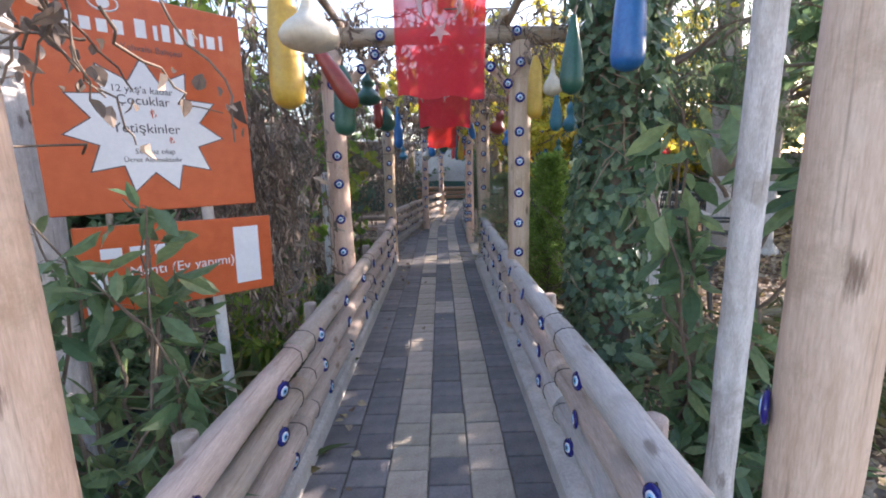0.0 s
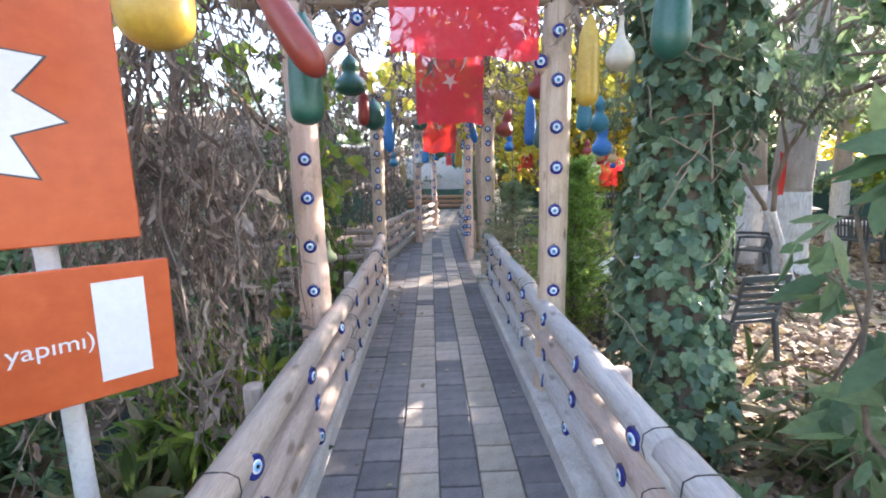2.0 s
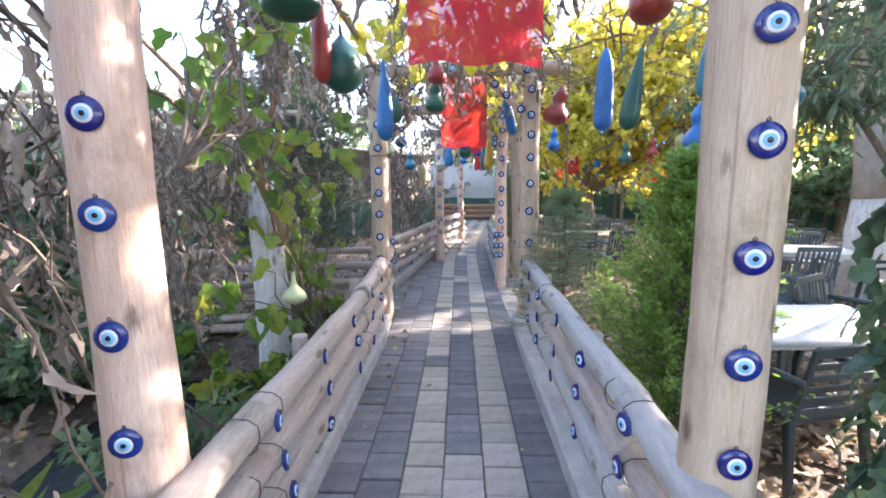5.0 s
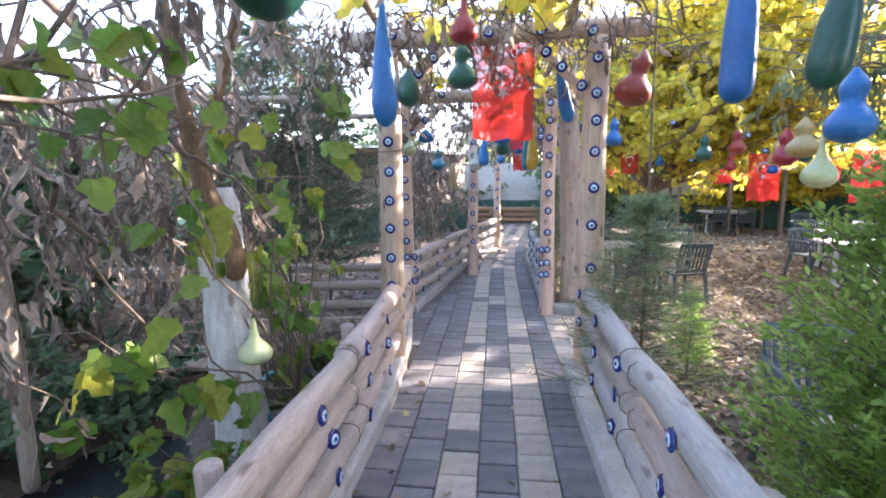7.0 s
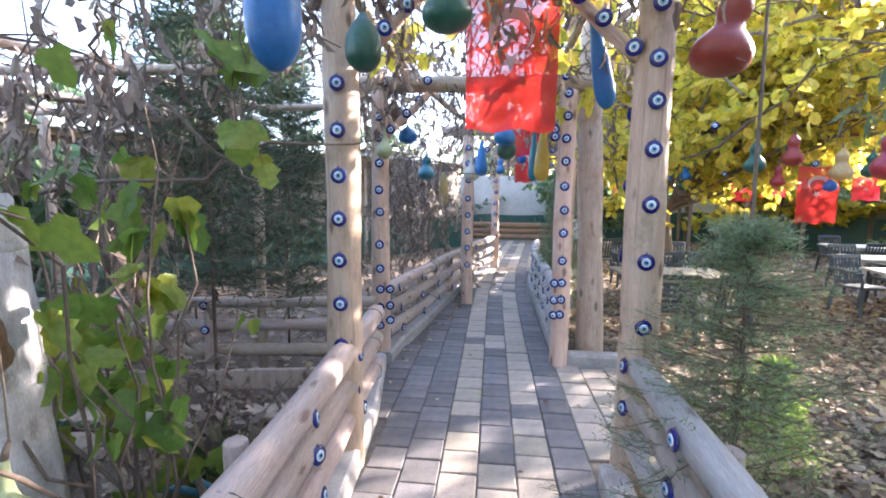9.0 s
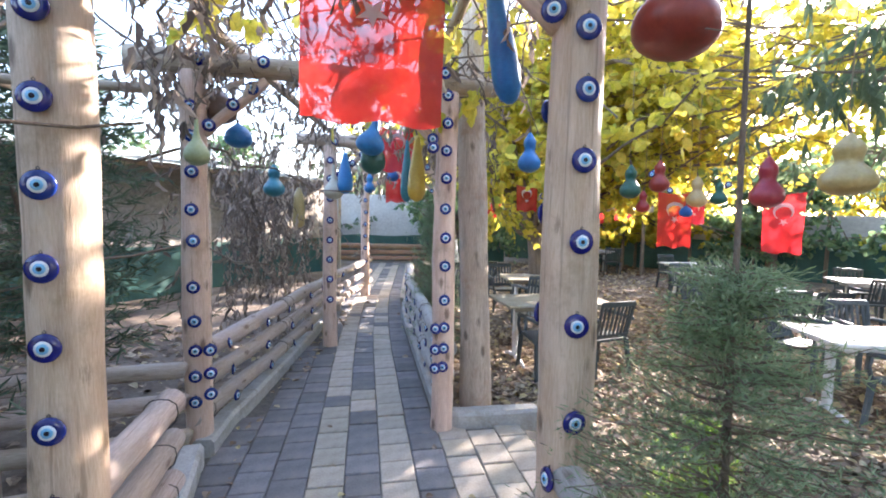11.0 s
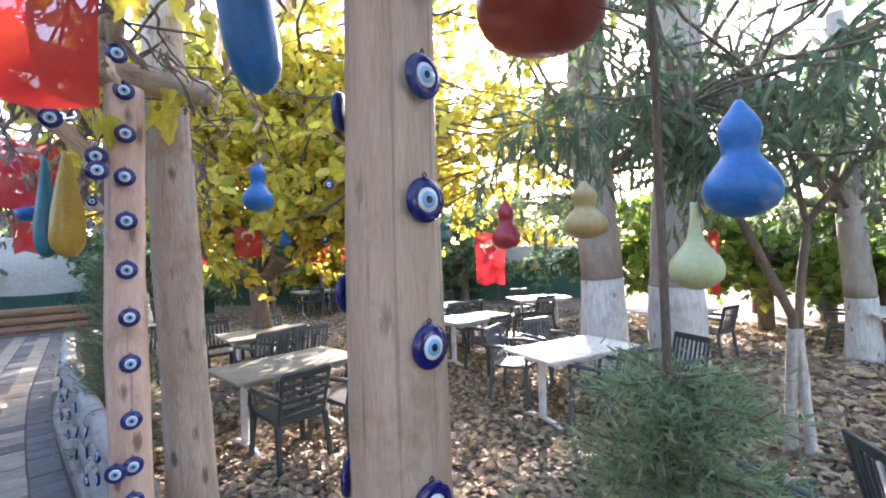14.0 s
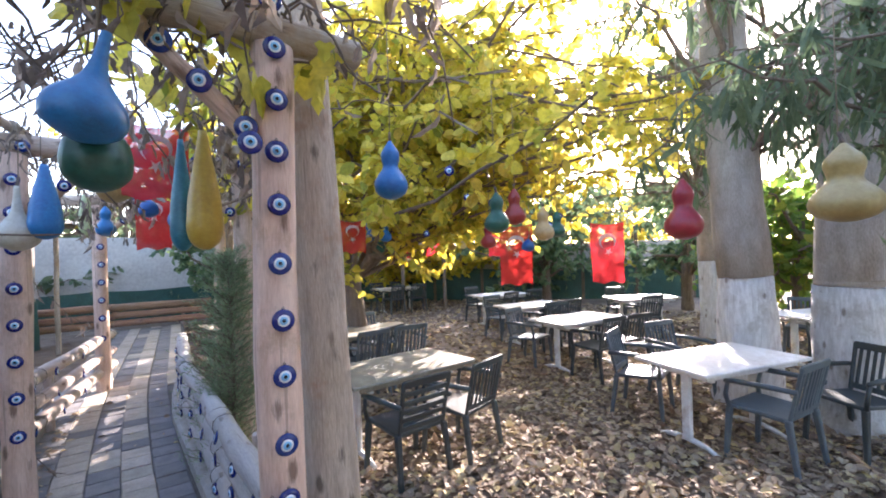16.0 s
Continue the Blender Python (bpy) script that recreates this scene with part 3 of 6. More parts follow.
for i in range(9):
    u = i / 8
    p = thing("wall_post", "dark square post against the garden wall", "post", "wall posts", at=(6.3 + 9.2 * u, 24.7 - 10.5 * u, GROUND))
    part("post", bevel_box(0.1, 0.1, 2.5, 0.008), BARK, p, "", pose(6.25 + 9.25 * u, 24.62 - 10.5 * u, GROUND + 1.2, 0, 0, 40), False)
house = thing("house", "low pale blue-grey house with a sheet roof", "house", at=(-8, 9, GROUND))
part("wall", bevel_box(3.0, 11, 2.9, 0.02), WALLW, house, "", pose(-8.6, 8.5, GROUND + 1.4), False)
part("roof", bevel_box(4.2, 11.8, 0.12, 0.02), ROOFM, house, "grey-green sheet roof", pose(-8.5, 8.5, GROUND + 3.0, 0, 9, 0), False)
for y in (4.6, 7.2, 9.8, 12.2):
    w = part("window", bevel_box(0.06, 1.1, 1.0, 0.01), PRINTK, house, "dark window", pose(-7.10, y, GROUND + 1.55), False)
    for dy in (-0.57, 0.57):
        part("frame", bevel_box(0.09, 0.06, 1.1, 0.008), STEELW, w, "", pose(-7.09, y + dy, GROUND + 1.55), False)
    for dz in (-0.55, 0.55):
        part("frame", bevel_box(0.09, 1.2, 0.06, 0.008), STEELW, w, "", pose(-7.09, y, GROUND + 1.55 + dz), False)


# ---- leaves ----
def leaf_material(name, colours, trans=0.45, rough=0.5, bump=0.15):
    m = bpy.data.materials.new(name)
    m.use_nodes = True
    n, l = m.node_tree.nodes, m.node_tree.links
    b = n["Principled BSDF"]
    ramp = n.new("ShaderNodeValToRGB")
    e = ramp.color_ramp.elements
    while len(e) < len(colours):
        e.new(0.5)
    for i, c in enumerate(colours):
        e[i].position = i / (len(colours) - 1)
        e[i].color = (*c, 1)
    l.new(n.new("ShaderNodeNewGeometry").outputs["Random Per Island"], ramp.inputs[0])
    tx = n.new("ShaderNodeTexNoise")
    tx.inputs["Scale"].default_value, tx.inputs["Detail"].default_value = 45, 4
    l.new(n.new("ShaderNodeTexCoord").outputs["Object"], tx.inputs["Vector"])
    rng = n.new("ShaderNodeMapRange")
    rng.inputs["To Min"].default_value, rng.inputs["To Max"].default_value = 0.6, 1.35
    l.new(tx.outputs[0], rng.inputs[0])
    hsv = n.new("ShaderNodeHueSaturation")
    l.new(rng.outputs[0], hsv.inputs["Value"])
    l.new(ramp.outputs[0], hsv.inputs["Color"])
    l.new(hsv.outputs[0], b.inputs["Base Color"])
    b.inputs["Roughness"].default_value = rough
    bp = n.new("ShaderNodeBump")
    bp.inputs["Strength"].default_value, bp.inputs["Distance"].default_value = bump, 0.01
    l.new(tx.outputs[0], bp.inputs["Height"])
    l.new(bp.outputs[0], b.inputs["Normal"])
    tr = n.new("ShaderNodeBsdfTranslucent")
    l.new(hsv.outputs[0], tr.inputs["Color"])
    ms = n.new("ShaderNodeMixShader")
    ms.inputs[0].default_value = trans
    l.new(b.outputs[0], ms.inputs[1])
    l.new(tr.outputs[0], ms.inputs[2])
    l.new(ms.outputs[0], n["Material Output"].inputs[0])
    return m


YELLOW = leaf_material("autumn_leaf", [(0.32, 0.37, 0.07), (0.62, 0.56, 0.07), (0.78, 0.67, 0.09), (0.82, 0.72, 0.15), (0.66, 0.47, 0.07)], 0.66)
WILLOW = leaf_material("narrow_leaf", [(0.09, 0.135, 0.07), (0.14, 0.20, 0.105), (0.20, 0.26, 0.14), (0.13, 0.19, 0.11)], 0.55)
SHRUB = leaf_material("shrub_leaf", [(0.075, 0.145, 0.07), (0.125, 0.215, 0.105), (0.185, 0.285, 0.145), (0.25, 0.34, 0.15)], 0.5, 0.4)
BRIGHT = leaf_material("fresh_leaf", [(0.10, 0.20, 0.03), (0.16, 0.28, 0.05), (0.24, 0.34, 0.06), (0.36, 0.36, 0.05)], 0.5)
IVYL = leaf_material("ivy_leaf", [(0.06, 0.115, 0.07), (0.10, 0.18, 0.105), (0.15, 0.245, 0.14), (0.23, 0.32, 0.17)], 0.35, 0.38)
DRY = leaf_material("dry_leaf", [(0.13, 0.10, 0.082), (0.23, 0.18, 0.145), (0.36, 0.285, 0.23), (0.52, 0.43, 0.345)], 0.4, 0.85)
DARKG = leaf_material("conifer_spray", [(0.045, 0.075, 0.045), (0.075, 0.115, 0.065), (0.12, 0.165, 0.09)], 0.35, 0.6)
FEATHER = leaf_material("feathery_spray", [(0.16, 0.25, 0.13), (0.25, 0.35, 0.20), (0.36, 0.45, 0.28)], 0.7, 0.6)
SAPLING = leaf_material("sapling_spray", [(0.10, 0.16, 0.075), (0.16, 0.23, 0.11), (0.24, 0.31, 0.16)], 0.6, 0.6)
THUJA = leaf_material("thuja_spray", [(0.17, 0.30, 0.06), (0.26, 0.42, 0.09), (0.38, 0.53, 0.16)], 0.7, 0.6)
GRASS = leaf_material("long_grass", [(0.05, 0.09, 0.025), (0.09, 0.13, 0.04), (0.22, 0.19, 0.09), (0.30, 0.25, 0.14)], 0.35, 0.6)
LITTER = leaf_material("fallen_leaf", [(0.16, 0.11, 0.075), (0.25, 0.175, 0.12), (0.36, 0.27, 0.19), (0.47, 0.38, 0.27), (0.52, 0.42, 0.20)], 0.15, 0.8)
TWIG = material("twig", (0.11, 0.08, 0.06), (0.22, 0.17, 0.13), 12, 0.9, 0.3, vary=0)

SHAPES = {
    "oval": [(0, 0), (0.25, 0.28), (0.55, 0.34), (0.82, 0.2), (1, 0), (0.82, -0.2), (0.55, -0.34), (0.25, -0.28)],
    "lance": [(0, 0), (0.3, 0.09), (0.65, 0.075), (1, 0), (0.65, -0.075), (0.3, -0.09)],
    "long": [(0, 0), (0.35, 0.17), (0.7, 0.15), (1, 0), (0.7, -0.15), (0.35, -0.17)],
    "ivy": [(0, 0), (-0.05, 0.28), (0.22, 0.52), (0.45, 0.30), (0.72, 0.34), (1, 0), (0.72, -0.34), (0.45, -0.30), (0.22, -0.52), (-0.05, -0.28)],
    "spray": [(0, 0), (0.45, 0.065), (1, 0), (0.45, -0.065)],
    "rag": [(0, 0), (0.15, 0.10), (0.4, 0.17), (0.6, 0.09), (0.8, 0.14), (1, 0.02), (0.85, -0.07), (0.6, -0.16), (0.35, -0.08), (0.15, -0.13)],
    "crisp": [(0, 0), (0.2, 0.2), (0.5, 0.13), (0.75, 0.24), (1, 0), (0.7, -0.1), (0.45, -0.24), (0.2, -0.12)],
}


def unit(a):
    return a / np.maximum(np.linalg.norm(a, axis=1, keepdims=True), 1e-9)


def leaf_geo(base, axis, size, shape, rng, fold=0.25, droop=0.25, face=None):
    """Leaves as small folded, drooping fans: base points, directions and lengths."""
    base, axis, size = np.asarray(base, float), unit(np.asarray(axis, float)), np.asarray(size, float)
    n = len(base)
    nrm = rng.normal(size=(n, 3)) if face is None else np.asarray(face, float) + rng.normal(size=(n, 3)) * 0.3
    side = unit(np.cross(nrm, axis))
    up = np.cross(axis, side)
    out = np.array(SHAPES[shape])
    k = len(out)
    f = fold * rng.uniform(0.2, 1.8, n)
    d = droop * rng.uniform(-0.3, 1.5, n)
    vs = np.zeros((n, k + 1, 3))
    for i, (u, v) in enumerate([*out, (0.5, 0.0)]):
        vs[:, i] = base + (axis * u + side * v + up * (np.abs(v) * f - d * u * u)[:, None]) * size[:, None]
    tri = np.array([(k, i, (i + 1) % k) for i in range(k)])
    faces = (np.arange(n)[:, None, None] * (k + 1) + tri[None]).reshape(-1, 3)
    return vs.reshape(-1, 3), faces


def leaf_part(name, base, axis, size, shape, mat, parent, seed, label="", fold=0.25, droop=0.25, face=None):
    rng = np.random.default_rng(seed)
    vs, fs = leaf_geo(base, axis, size, shape, rng, fold, droop, face)
    me = bpy.data.meshes.new(name)
    me.from_pydata(vs.tolist(), [], fs.tolist())
    me.update()
    return part(name, me, mat, parent, label)


def branch(g, p, q, r0, r1, rng, sag=0.1, n=6, wander=0.06, sides=5):
    """A wandering twig from p to q in Geo g; returns its points."""
    p, q = np.array(p, float), np.array(q, float)
    ln = np.linalg.norm(q - p)
    pts = []
    w = np.zeros(3)
    for i in range(n + 1):
        u = i / n
        w = w + rng.normal(size=3) * wander * ln / n * (0 if i in (0,) else 1)
        c = p + (q - p) * u + w
        c[2] += sag * ln * 4 * u * (1 - u) * 0.5
        pts.append(c)
    g.tube([tuple(c) for c in pts], [r0 + (r1 - r0) * i / n for i in range(n + 1)], sides, False)
    return np.array(pts)


def crown(tree, starts, lo, hi, limbs, twigs, leaves, size, shape, mat, seed, hang=0.3, r=0.05, wood=BARK, spread=0.5, fold=0.25, droop=0.3, label="", keep=None):
    """Limbs from the trunk into a region, twigs on them and leaves along the twigs."""
    rng = np.random.default_rng(seed)
    g = Geo()
    base, axis = [], []
    lo, hi = np.array(lo, float), np.array(hi, float)
    for i in range(limbs):
        s = np.array(starts[i % len(starts)], float)
        t = rng.uniform(lo, hi)
        pts = branch(g, s, t, r, r * 0.25, rng, 0.12, 8, 0.25)
        for k in range(twigs):
            u = rng.uniform(0.3, 1.0)
            j = min(int(u * 8), 7)
            a = pts[j] + (pts[j + 1] - pts[j]) * (u * 8 - j)
            d = unit(rng.normal(size=(1, 3)))[0] * spread * rng.uniform(0.5, 1.3)
            d[2] = d[2] * 0.5 - hang * spread * rng.uniform(0, 1)
            tw = branch(g, a, a + d, r * 0.16, r * 0.05, rng, 0.05, 4, 0.25, 3)
            if keep is not None and not keep(tw[-1]):
                continue
            m = int(leaves * rng.uniform(0.6, 1.4))
            q = rng.uniform(0.1, 4, m)
            jj = np.minimum(q.astype(int), 3)
            b = tw[jj] + (tw[jj + 1] - tw[jj]) * (q - jj)[:, None] + rng.normal(size=(m, 3)) * 0.012
            ax = rng.normal(size=(m, 3)) * 0.8 + d / np.linalg.norm(d)
            ax[:, 2] -= hang * 2
            base.append(b)
            axis.append(ax)
    part("twigwork", g, wood, tree, "thin bare branches")
    base, axis = np.concatenate(base), np.concatenate(axis)
    leaf_part("crown", base, axis, size * rng.uniform(0.55, 1.3, len(base)), shape, mat, tree, seed + 1, label, fold, droop)


# yellow autumn tree over the tables
crown(T3, [(2.75, 13.6, 1.9), (2.5, 13.8, 3.2), (2.95, 13.5, 1.2), (2.4, 13.8, 3.6)], (0.9, 8.9, 2.1), (7.5, 16.5, 4.3), 120, 15, 15, 0.125, "oval", YELLOW, 51, 0.25, 0.035, BARK, 0.7, 0.15, 0.25, "yellow autumn leaves", lambda p: not (p[0] > 4.2 and abs(p[1] - 0.6 * p[0] - 8.0) < 0.35))
crown(T4, [(2.0, 17.5, 2.4), (1.9, 17.6, 3.4)], (-1.0, 15.0, 2.2), (7.5, 21.0, 4.8), 38, 12, 13, 0.13, "oval", YELLOW, 53, 0.25, 0.045, BARK, 0.8, 0.15, 0.25, "yellowing leaves")
crown(T3, [(2.5, 13.8, 3.2), (2.4, 13.8, 3.6)], (2.2, 9.8, 3.9), (7.2, 16.0, 5.6), 34, 13, 13, 0.12, "oval", YELLOW, 58, 0.25, 0.03, BARK, 0.7, 0.15, 0.25, "yellow autumn leaves")
crown(T3, [(2.5, 13.8, 3.2), (2.75, 13.6, 1.9)], (4.2, 10.2, 2.5), (7.6, 13.6, 4.6), 34, 13, 13, 0.125, "oval", YELLOW, 60, 0.25, 0.03, BARK, 0.7, 0.15, 0.25, "yellow autumn leaves")
# narrow green leaves over the chairs
crown(T1, [(5.6, 9.5, 3.0), (5.5, 9.5, 5.0), (5.6, 9.5, 2.4)], (4.2, 7.4, 2.5), (8.8, 11.5, 5.8), 30, 11, 13, 0.14, "lance", WILLOW, 55, 0.7, 0.04, BARK, 0.6, 0.1, 0.2, "drooping narrow green leaves")
crown(T2, [(5.78, 8.45, 3.0), (5.8, 8.42, 5.2), (5.77, 8.48, 2.4)], (2.8, 5.5, 2.4), (8.8, 9.2, 5.6), 16, 10, 12, 0.14, "lance", WILLOW, 57, 0.7, 0.04, BARK, 0.6, 0.1, 0.2, "drooping narrow green leaves")
crown(T8, [(3.8, 7.69, 2.15), (4.6, 7.05, 2.05), (3.6, 8.0, 3.3)], (2.0, 6.2, 1.9), (4.9, 8.5, 3.6), 10, 9, 11, 0.13, "lance", WILLOW, 59, 0.7, 0.022, BARK, 0.5, 0.1, 0.2, "drooping narrow green leaves")
crown(T8, [(3.8, 7.69, 2.15), (3.66, 7.84, 2.58), (4.4, 7.5, 2.9)], (1.9, 6.0, 2.05), (4.8, 9.0, 3.2), 26, 9, 12, 0.15, "lance", WILLOW, 68, 0.8, 0.016, BARK, 0.45, 0.1, 0.2, "drooping narrow green leaves")
crown(T9, [(9.2, 7.1, 2.0), (9.0, 7.2, 4.5)], (6.5, 4.5, 1.6), (13, 10.5, 5.2), 26, 12, 14, 0.16, "long", WILLOW, 61, 0.5, 0.05, BARK, 0.9)
crown(T11, [(8.95, 11.1, 2.4), (8.9, 11.2, 5.0)], (6.2, 10.0, 1.8), (11, 14.5, 5.0), 34, 13, 15, 0.15, "lance", WILLOW, 63, 0.6, 0.045, BARK, 0.8)
crown(T5, [(2.0, 5.1, 2.2), (1.9, 5.2, 4.3)], (1.2, 4.6, 2.3), (4.2, 8.0, 4.8), 20, 10, 12, 0.13, "lance", WILLOW, 65, 0.5, 0.035, BARK, 0.6)
crown(T6, [(0.96, 1.86, 2.0), (0.93, 1.81, 3.8)], (0.95, 1.9, 2.0), (3.0, 4.2, 4.2), 18, 9, 10, 0.13, "long", SHRUB, 67, 0.4, 0.02, BARK, 0.45)
crown(T10, [(-1.3, 1.75, 2.0), (-1.25, 1.8, 4.0)], (-3.8, 1.6, 2.7), (-1.0, 5.5, 4.4), 7, 8, 8, 0.12, "oval", BRIGHT, 69, 0.3, 0.025, BARK, 0.6)


def shrub(label, at, lo, hi, limbs, twigs, leaves, size, shape, mat, seed, hang=0.0, name="shrub", r=0.012, spread=0.25, fold=0.2, droop=0.3, cat="shrub"):
    t = thing(name, label, cat, at=at)
    crown(t, [at], lo, hi, limbs, twigs, leaves, size, shape, mat, seed, hang, r, TWIG, spread, fold, droop)
    return t


# broad-leaved shrubs at the gate
shrub("leafy green shrub crowding the sign by the gate", (-1.12, 1.95, -0.45), (-1.32, 1.72, 0.95), (-0.95, 2.1, 1.46), 17, 6, 5, 0.14, "long", SHRUB, 71, 0.1, "shrub", 0.012, 0.16)
shrub("tall broad-leaved green shrub outside the rail", (1.3, 2.3, GROUND), (0.9, 1.9, 0.0), (2.1, 3.1, 0.42), 20, 8, 9, 0.125, "long", SHRUB, 73, 0.1, "shrub", 0.014, 0.24)
shrub("broad-leaved green branches hanging by the gate", (1.35, 2.75, GROUND), (0.84, 2.0, 1.25), (1.4, 2.7, 1.8), 9, 5, 7, 0.165, "long", SHRUB, 75, 0.3, "shrub", 0.014, 0.26)
shrub("strappy leaved green plant on the litter", (2.3, 3.2, GROUND), (1.7, 2.6, -0.1), (3.2, 4.2, 0.5), 26, 7, 10, 0.22, "lance", GRASS, 77, 0.1, "shrub", 0.01, 0.3)
# undergrowth along the ditch
for i, (x, y, w, h, mt, sh, sz, n) in enumerate(((-1.25, 4.9, 0.42, 0.55, SHRUB, "long", 0.09, 34), (-1.2, 5.3, 0.25, 0.25, BRIGHT, "long", 0.08, 16), (-1.4, 3.95, 0.35, 0.55, BRIGHT, "lance", 0.24, 30), (-1.15, 4.35, 0.22, 0.45, SHRUB, "long", 0.08, 26), (-1.5, 3.4, 0.4, 0.40, GRASS, "lance", 0.26, 34),
                                                 (-1.2, 2.7, 0.3, 0.30, GRASS, "lance", 0.22, 24), (-2.9, 4.2, 0.6, 0.7, SHRUB, "long", 0.10, 36), (-3.0, 2.8, 0.6, 0.6, SHRUB, "oval", 0.08, 34),
                                                 (-1.1, 5.9, 0.15, 0.12, GRASS, "lance", 0.16, 12), (-1.7, 7.6, 0.5, 0.55, DRY, "crisp", 0.08, 26), (-3.2, 6.4, 0.7, 0.8, SHRUB, "oval", 0.08, 34),
                                                 (-1.2, 7.2, 0.28, 0.35, GRASS, "lance", 0.2, 16), (-4.2, 5.2, 0.8, 1.3, SHRUB, "oval", 0.10, 36), (-4.6, 8.2, 0.8, 1.4, SHRUB, "oval", 0.10, 30), (-1.15, 3.9, 0.25, 0.3, GRASS, "lance", 0.2, 18), (-1.45, 5.5, 0.3, 0.35, SHRUB, "oval", 0.08, 24), (-2.9, 7.2, 0.6, 0.6, SHRUB, "oval", 0.08, 26))):
    z = ground_height(x, y)
    shrub("green and straw-dry undergrowth beside the ditch", (x, y, z), (x - w, y - w, z + 0.05), (x + w, y + w, z + h), n, 7, 9, sz, sh, mt, 80 + 2 * i, 0.0, "undergrowth", 0.008, 0.2, cat="undergrowth")
# young vine with fresh leaves by the limed trunk
shrub("climbing vine with big fresh green leaves", (-1.3, 6.2, -0.5), (-1.75, 5.2, -0.25), (-1.0, 6.2, 0.4), 34, 4, 6, 0.115, "ivy", BRIGHT, 111, 0.5, "vine", 0.008, 0.2)
shrub("climbing vine with big fresh green leaves", (-1.2, 6.6, 0.2), (-1.8, 5.2, 0.8), (-1.0, 7.2, 2.3), 18, 3, 4, 0.12, "ivy", BRIGHT, 113, 0.8, "vine", 0.008, 0.25)
shrub("climbing vine with big fresh green leaves", (-0.95, 4.6, 1.5), (-1.4, 4.6, 1.7), (-0.75, 6.8, 2.5), 11, 3, 3, 0.10, "ivy", BRIGHT, 115, 0.8, "vine", 0.008, 0.25)
shrub("trailing vine with broad lime-yellow leaves", (0.12, 8.9, 2.5), (0.05, 8.75, 2.08), (0.14, 8.86, 2.2), 2, 1, 1, 0.085, "ivy", YELLOW, 125, 0.9, "vine", 0.005, 0.06)
shrub("climbing vine with big fresh green leaves", (-1.0, 7.0, 2.4), (-1.15, 6.7, 1.2), (-0.8, 7.1, 1.7), 5, 2, 2, 0.15, "ivy", BRIGHT, 119, 0.9, "vine", 0.006, 0.1)
shrub("vine with lime-yellow leaves over the pergola", (0.2, 8.2, 2.7), (-1.2, 4.6, 2.55), (1.2, 9.5, 3.2), 16, 6, 6, 0.12, "ivy", YELLOW, 121, 0.6, "vine", 0.008, 0.4)
shrub("vine with yellowing green leaves over the trellis", (-1.6, 5.0, 2.4), (-3.6, 3.4, 2.3), (-1.0, 7.5, 3.1), 8, 4, 5, 0.12, "ivy", BRIGHT, 123, 0.6, "vine", 0.008, 0.35)
shrub("vine with lime-yellow leaves over the pergola", (0.5, 9.5, 2.5), (-0.9, 6.6, 2.15), (1.0, 10.5, 2.7), 12, 3, 3, 0.11, "ivy", YELLOW, 117, 0.8, "vine", 0.008, 0.3)
# background greenery that closes the garden; the tree at (5.0, 4.6) is added to keep sun off the gate
for i, (x, y, w, h, mt) in enumerate(((12.5, 13, 2.2, 3.4, SHRUB), (14, 9.0, 2.2, 3.2, BRIGHT), (13, 5.0, 2.4, 3.6, BRIGHT), (9.5, 2.0, 2.4, 3.4, SHRUB), (5.0, 23.5, 2.4, 4.0, SHRUB), (0.5, 25.5, 2.6, 4.2, WILLOW),
                                      (-4.5, 22, 2.6, 4.2, SHRUB), (-8.5, 17, 2.4, 4.4, SHRUB), (10.5, 20, 2.0, 4.2, YELLOW), (16, 17, 2.5, 4.0, YELLOW), (-11, 3, 2.4, 4.2, SHRUB), (5.0, 4.6, 1.4, 4.4, SHRUB), (11.5, 8.5, 1.8, 2.4, BRIGHT), (10.8, 4.8, 1.8, 2.2, BRIGHT), (8.5, 21.5, 2.4, 4.4, YELLOW), (11.8, 17.2, 2.0, 4.0, SHRUB), (3.2, 20.5, 2.0, 4.4, SHRUB), (-4.8, 0.2, 1.5, 3.0, SHRUB), (11.4, 6.8, 1.6, 3.2, BRIGHT), (11.0, 10.2, 1.5, 3.0, BRIGHT), (13.2, 7.6, 1.6, 3.4, SHRUB), (11.8, 4.0, 1.6, 3.2, WILLOW), (-5.6, 9.0, 1.2, 2.5, SHRUB), (-5.4, 6.3, 1.2, 2.2, SHRUB))):
    t = thing("background_tree", "bushy tree closing the view behind the garden", "tree", "background trees", at=(x, y, GROUND))
    open_foot = 2 < x < 6 and y < 6
    trunk(t, [(x, y, GROUND - 0.2), (x, y, 1.0), (x + 0.2, y, h * 0.8)], [0.16, 0.13, 0.06], BARK)
    crown(t, [(x, y, 1.6 if open_foot else 0.6), (x, y, 1.7 if open_foot else 1.2), (x + 0.2, y, h * 0.7)], (x - w, y - w, 2.2 if open_foot else 0.3), (x + w, y + w, h), 15 if x > 9 and y < 14 else 34, 12, 14, 0.19, "oval", mt, 131 + 2 * i, 0.2, 0.05, BARK, 0.8)

# ivy on its tree
rng = np.random.default_rng(5)
n = 4800
th, zz = rng.uniform(0, 2 * np.pi, n), rng.uniform(GROUND - 0.05, 4.2, n)
bulge = 0.27 + 0.05 * np.sin(th * 3 + zz * 2.1) + 0.06 * np.cos(zz * 3.3 + th) + rng.uniform(-0.06, 0.05, n) + 0.10 * np.clip(0.7 - zz, 0, 1)
out = np.stack([np.cos(th), np.sin(th), rng.normal(0.15, 0.2, n)], 1)
pos = np.stack([1.36 + np.cos(th) * bulge, 4.06 + np.sin(th) * bulge, zz], 1)
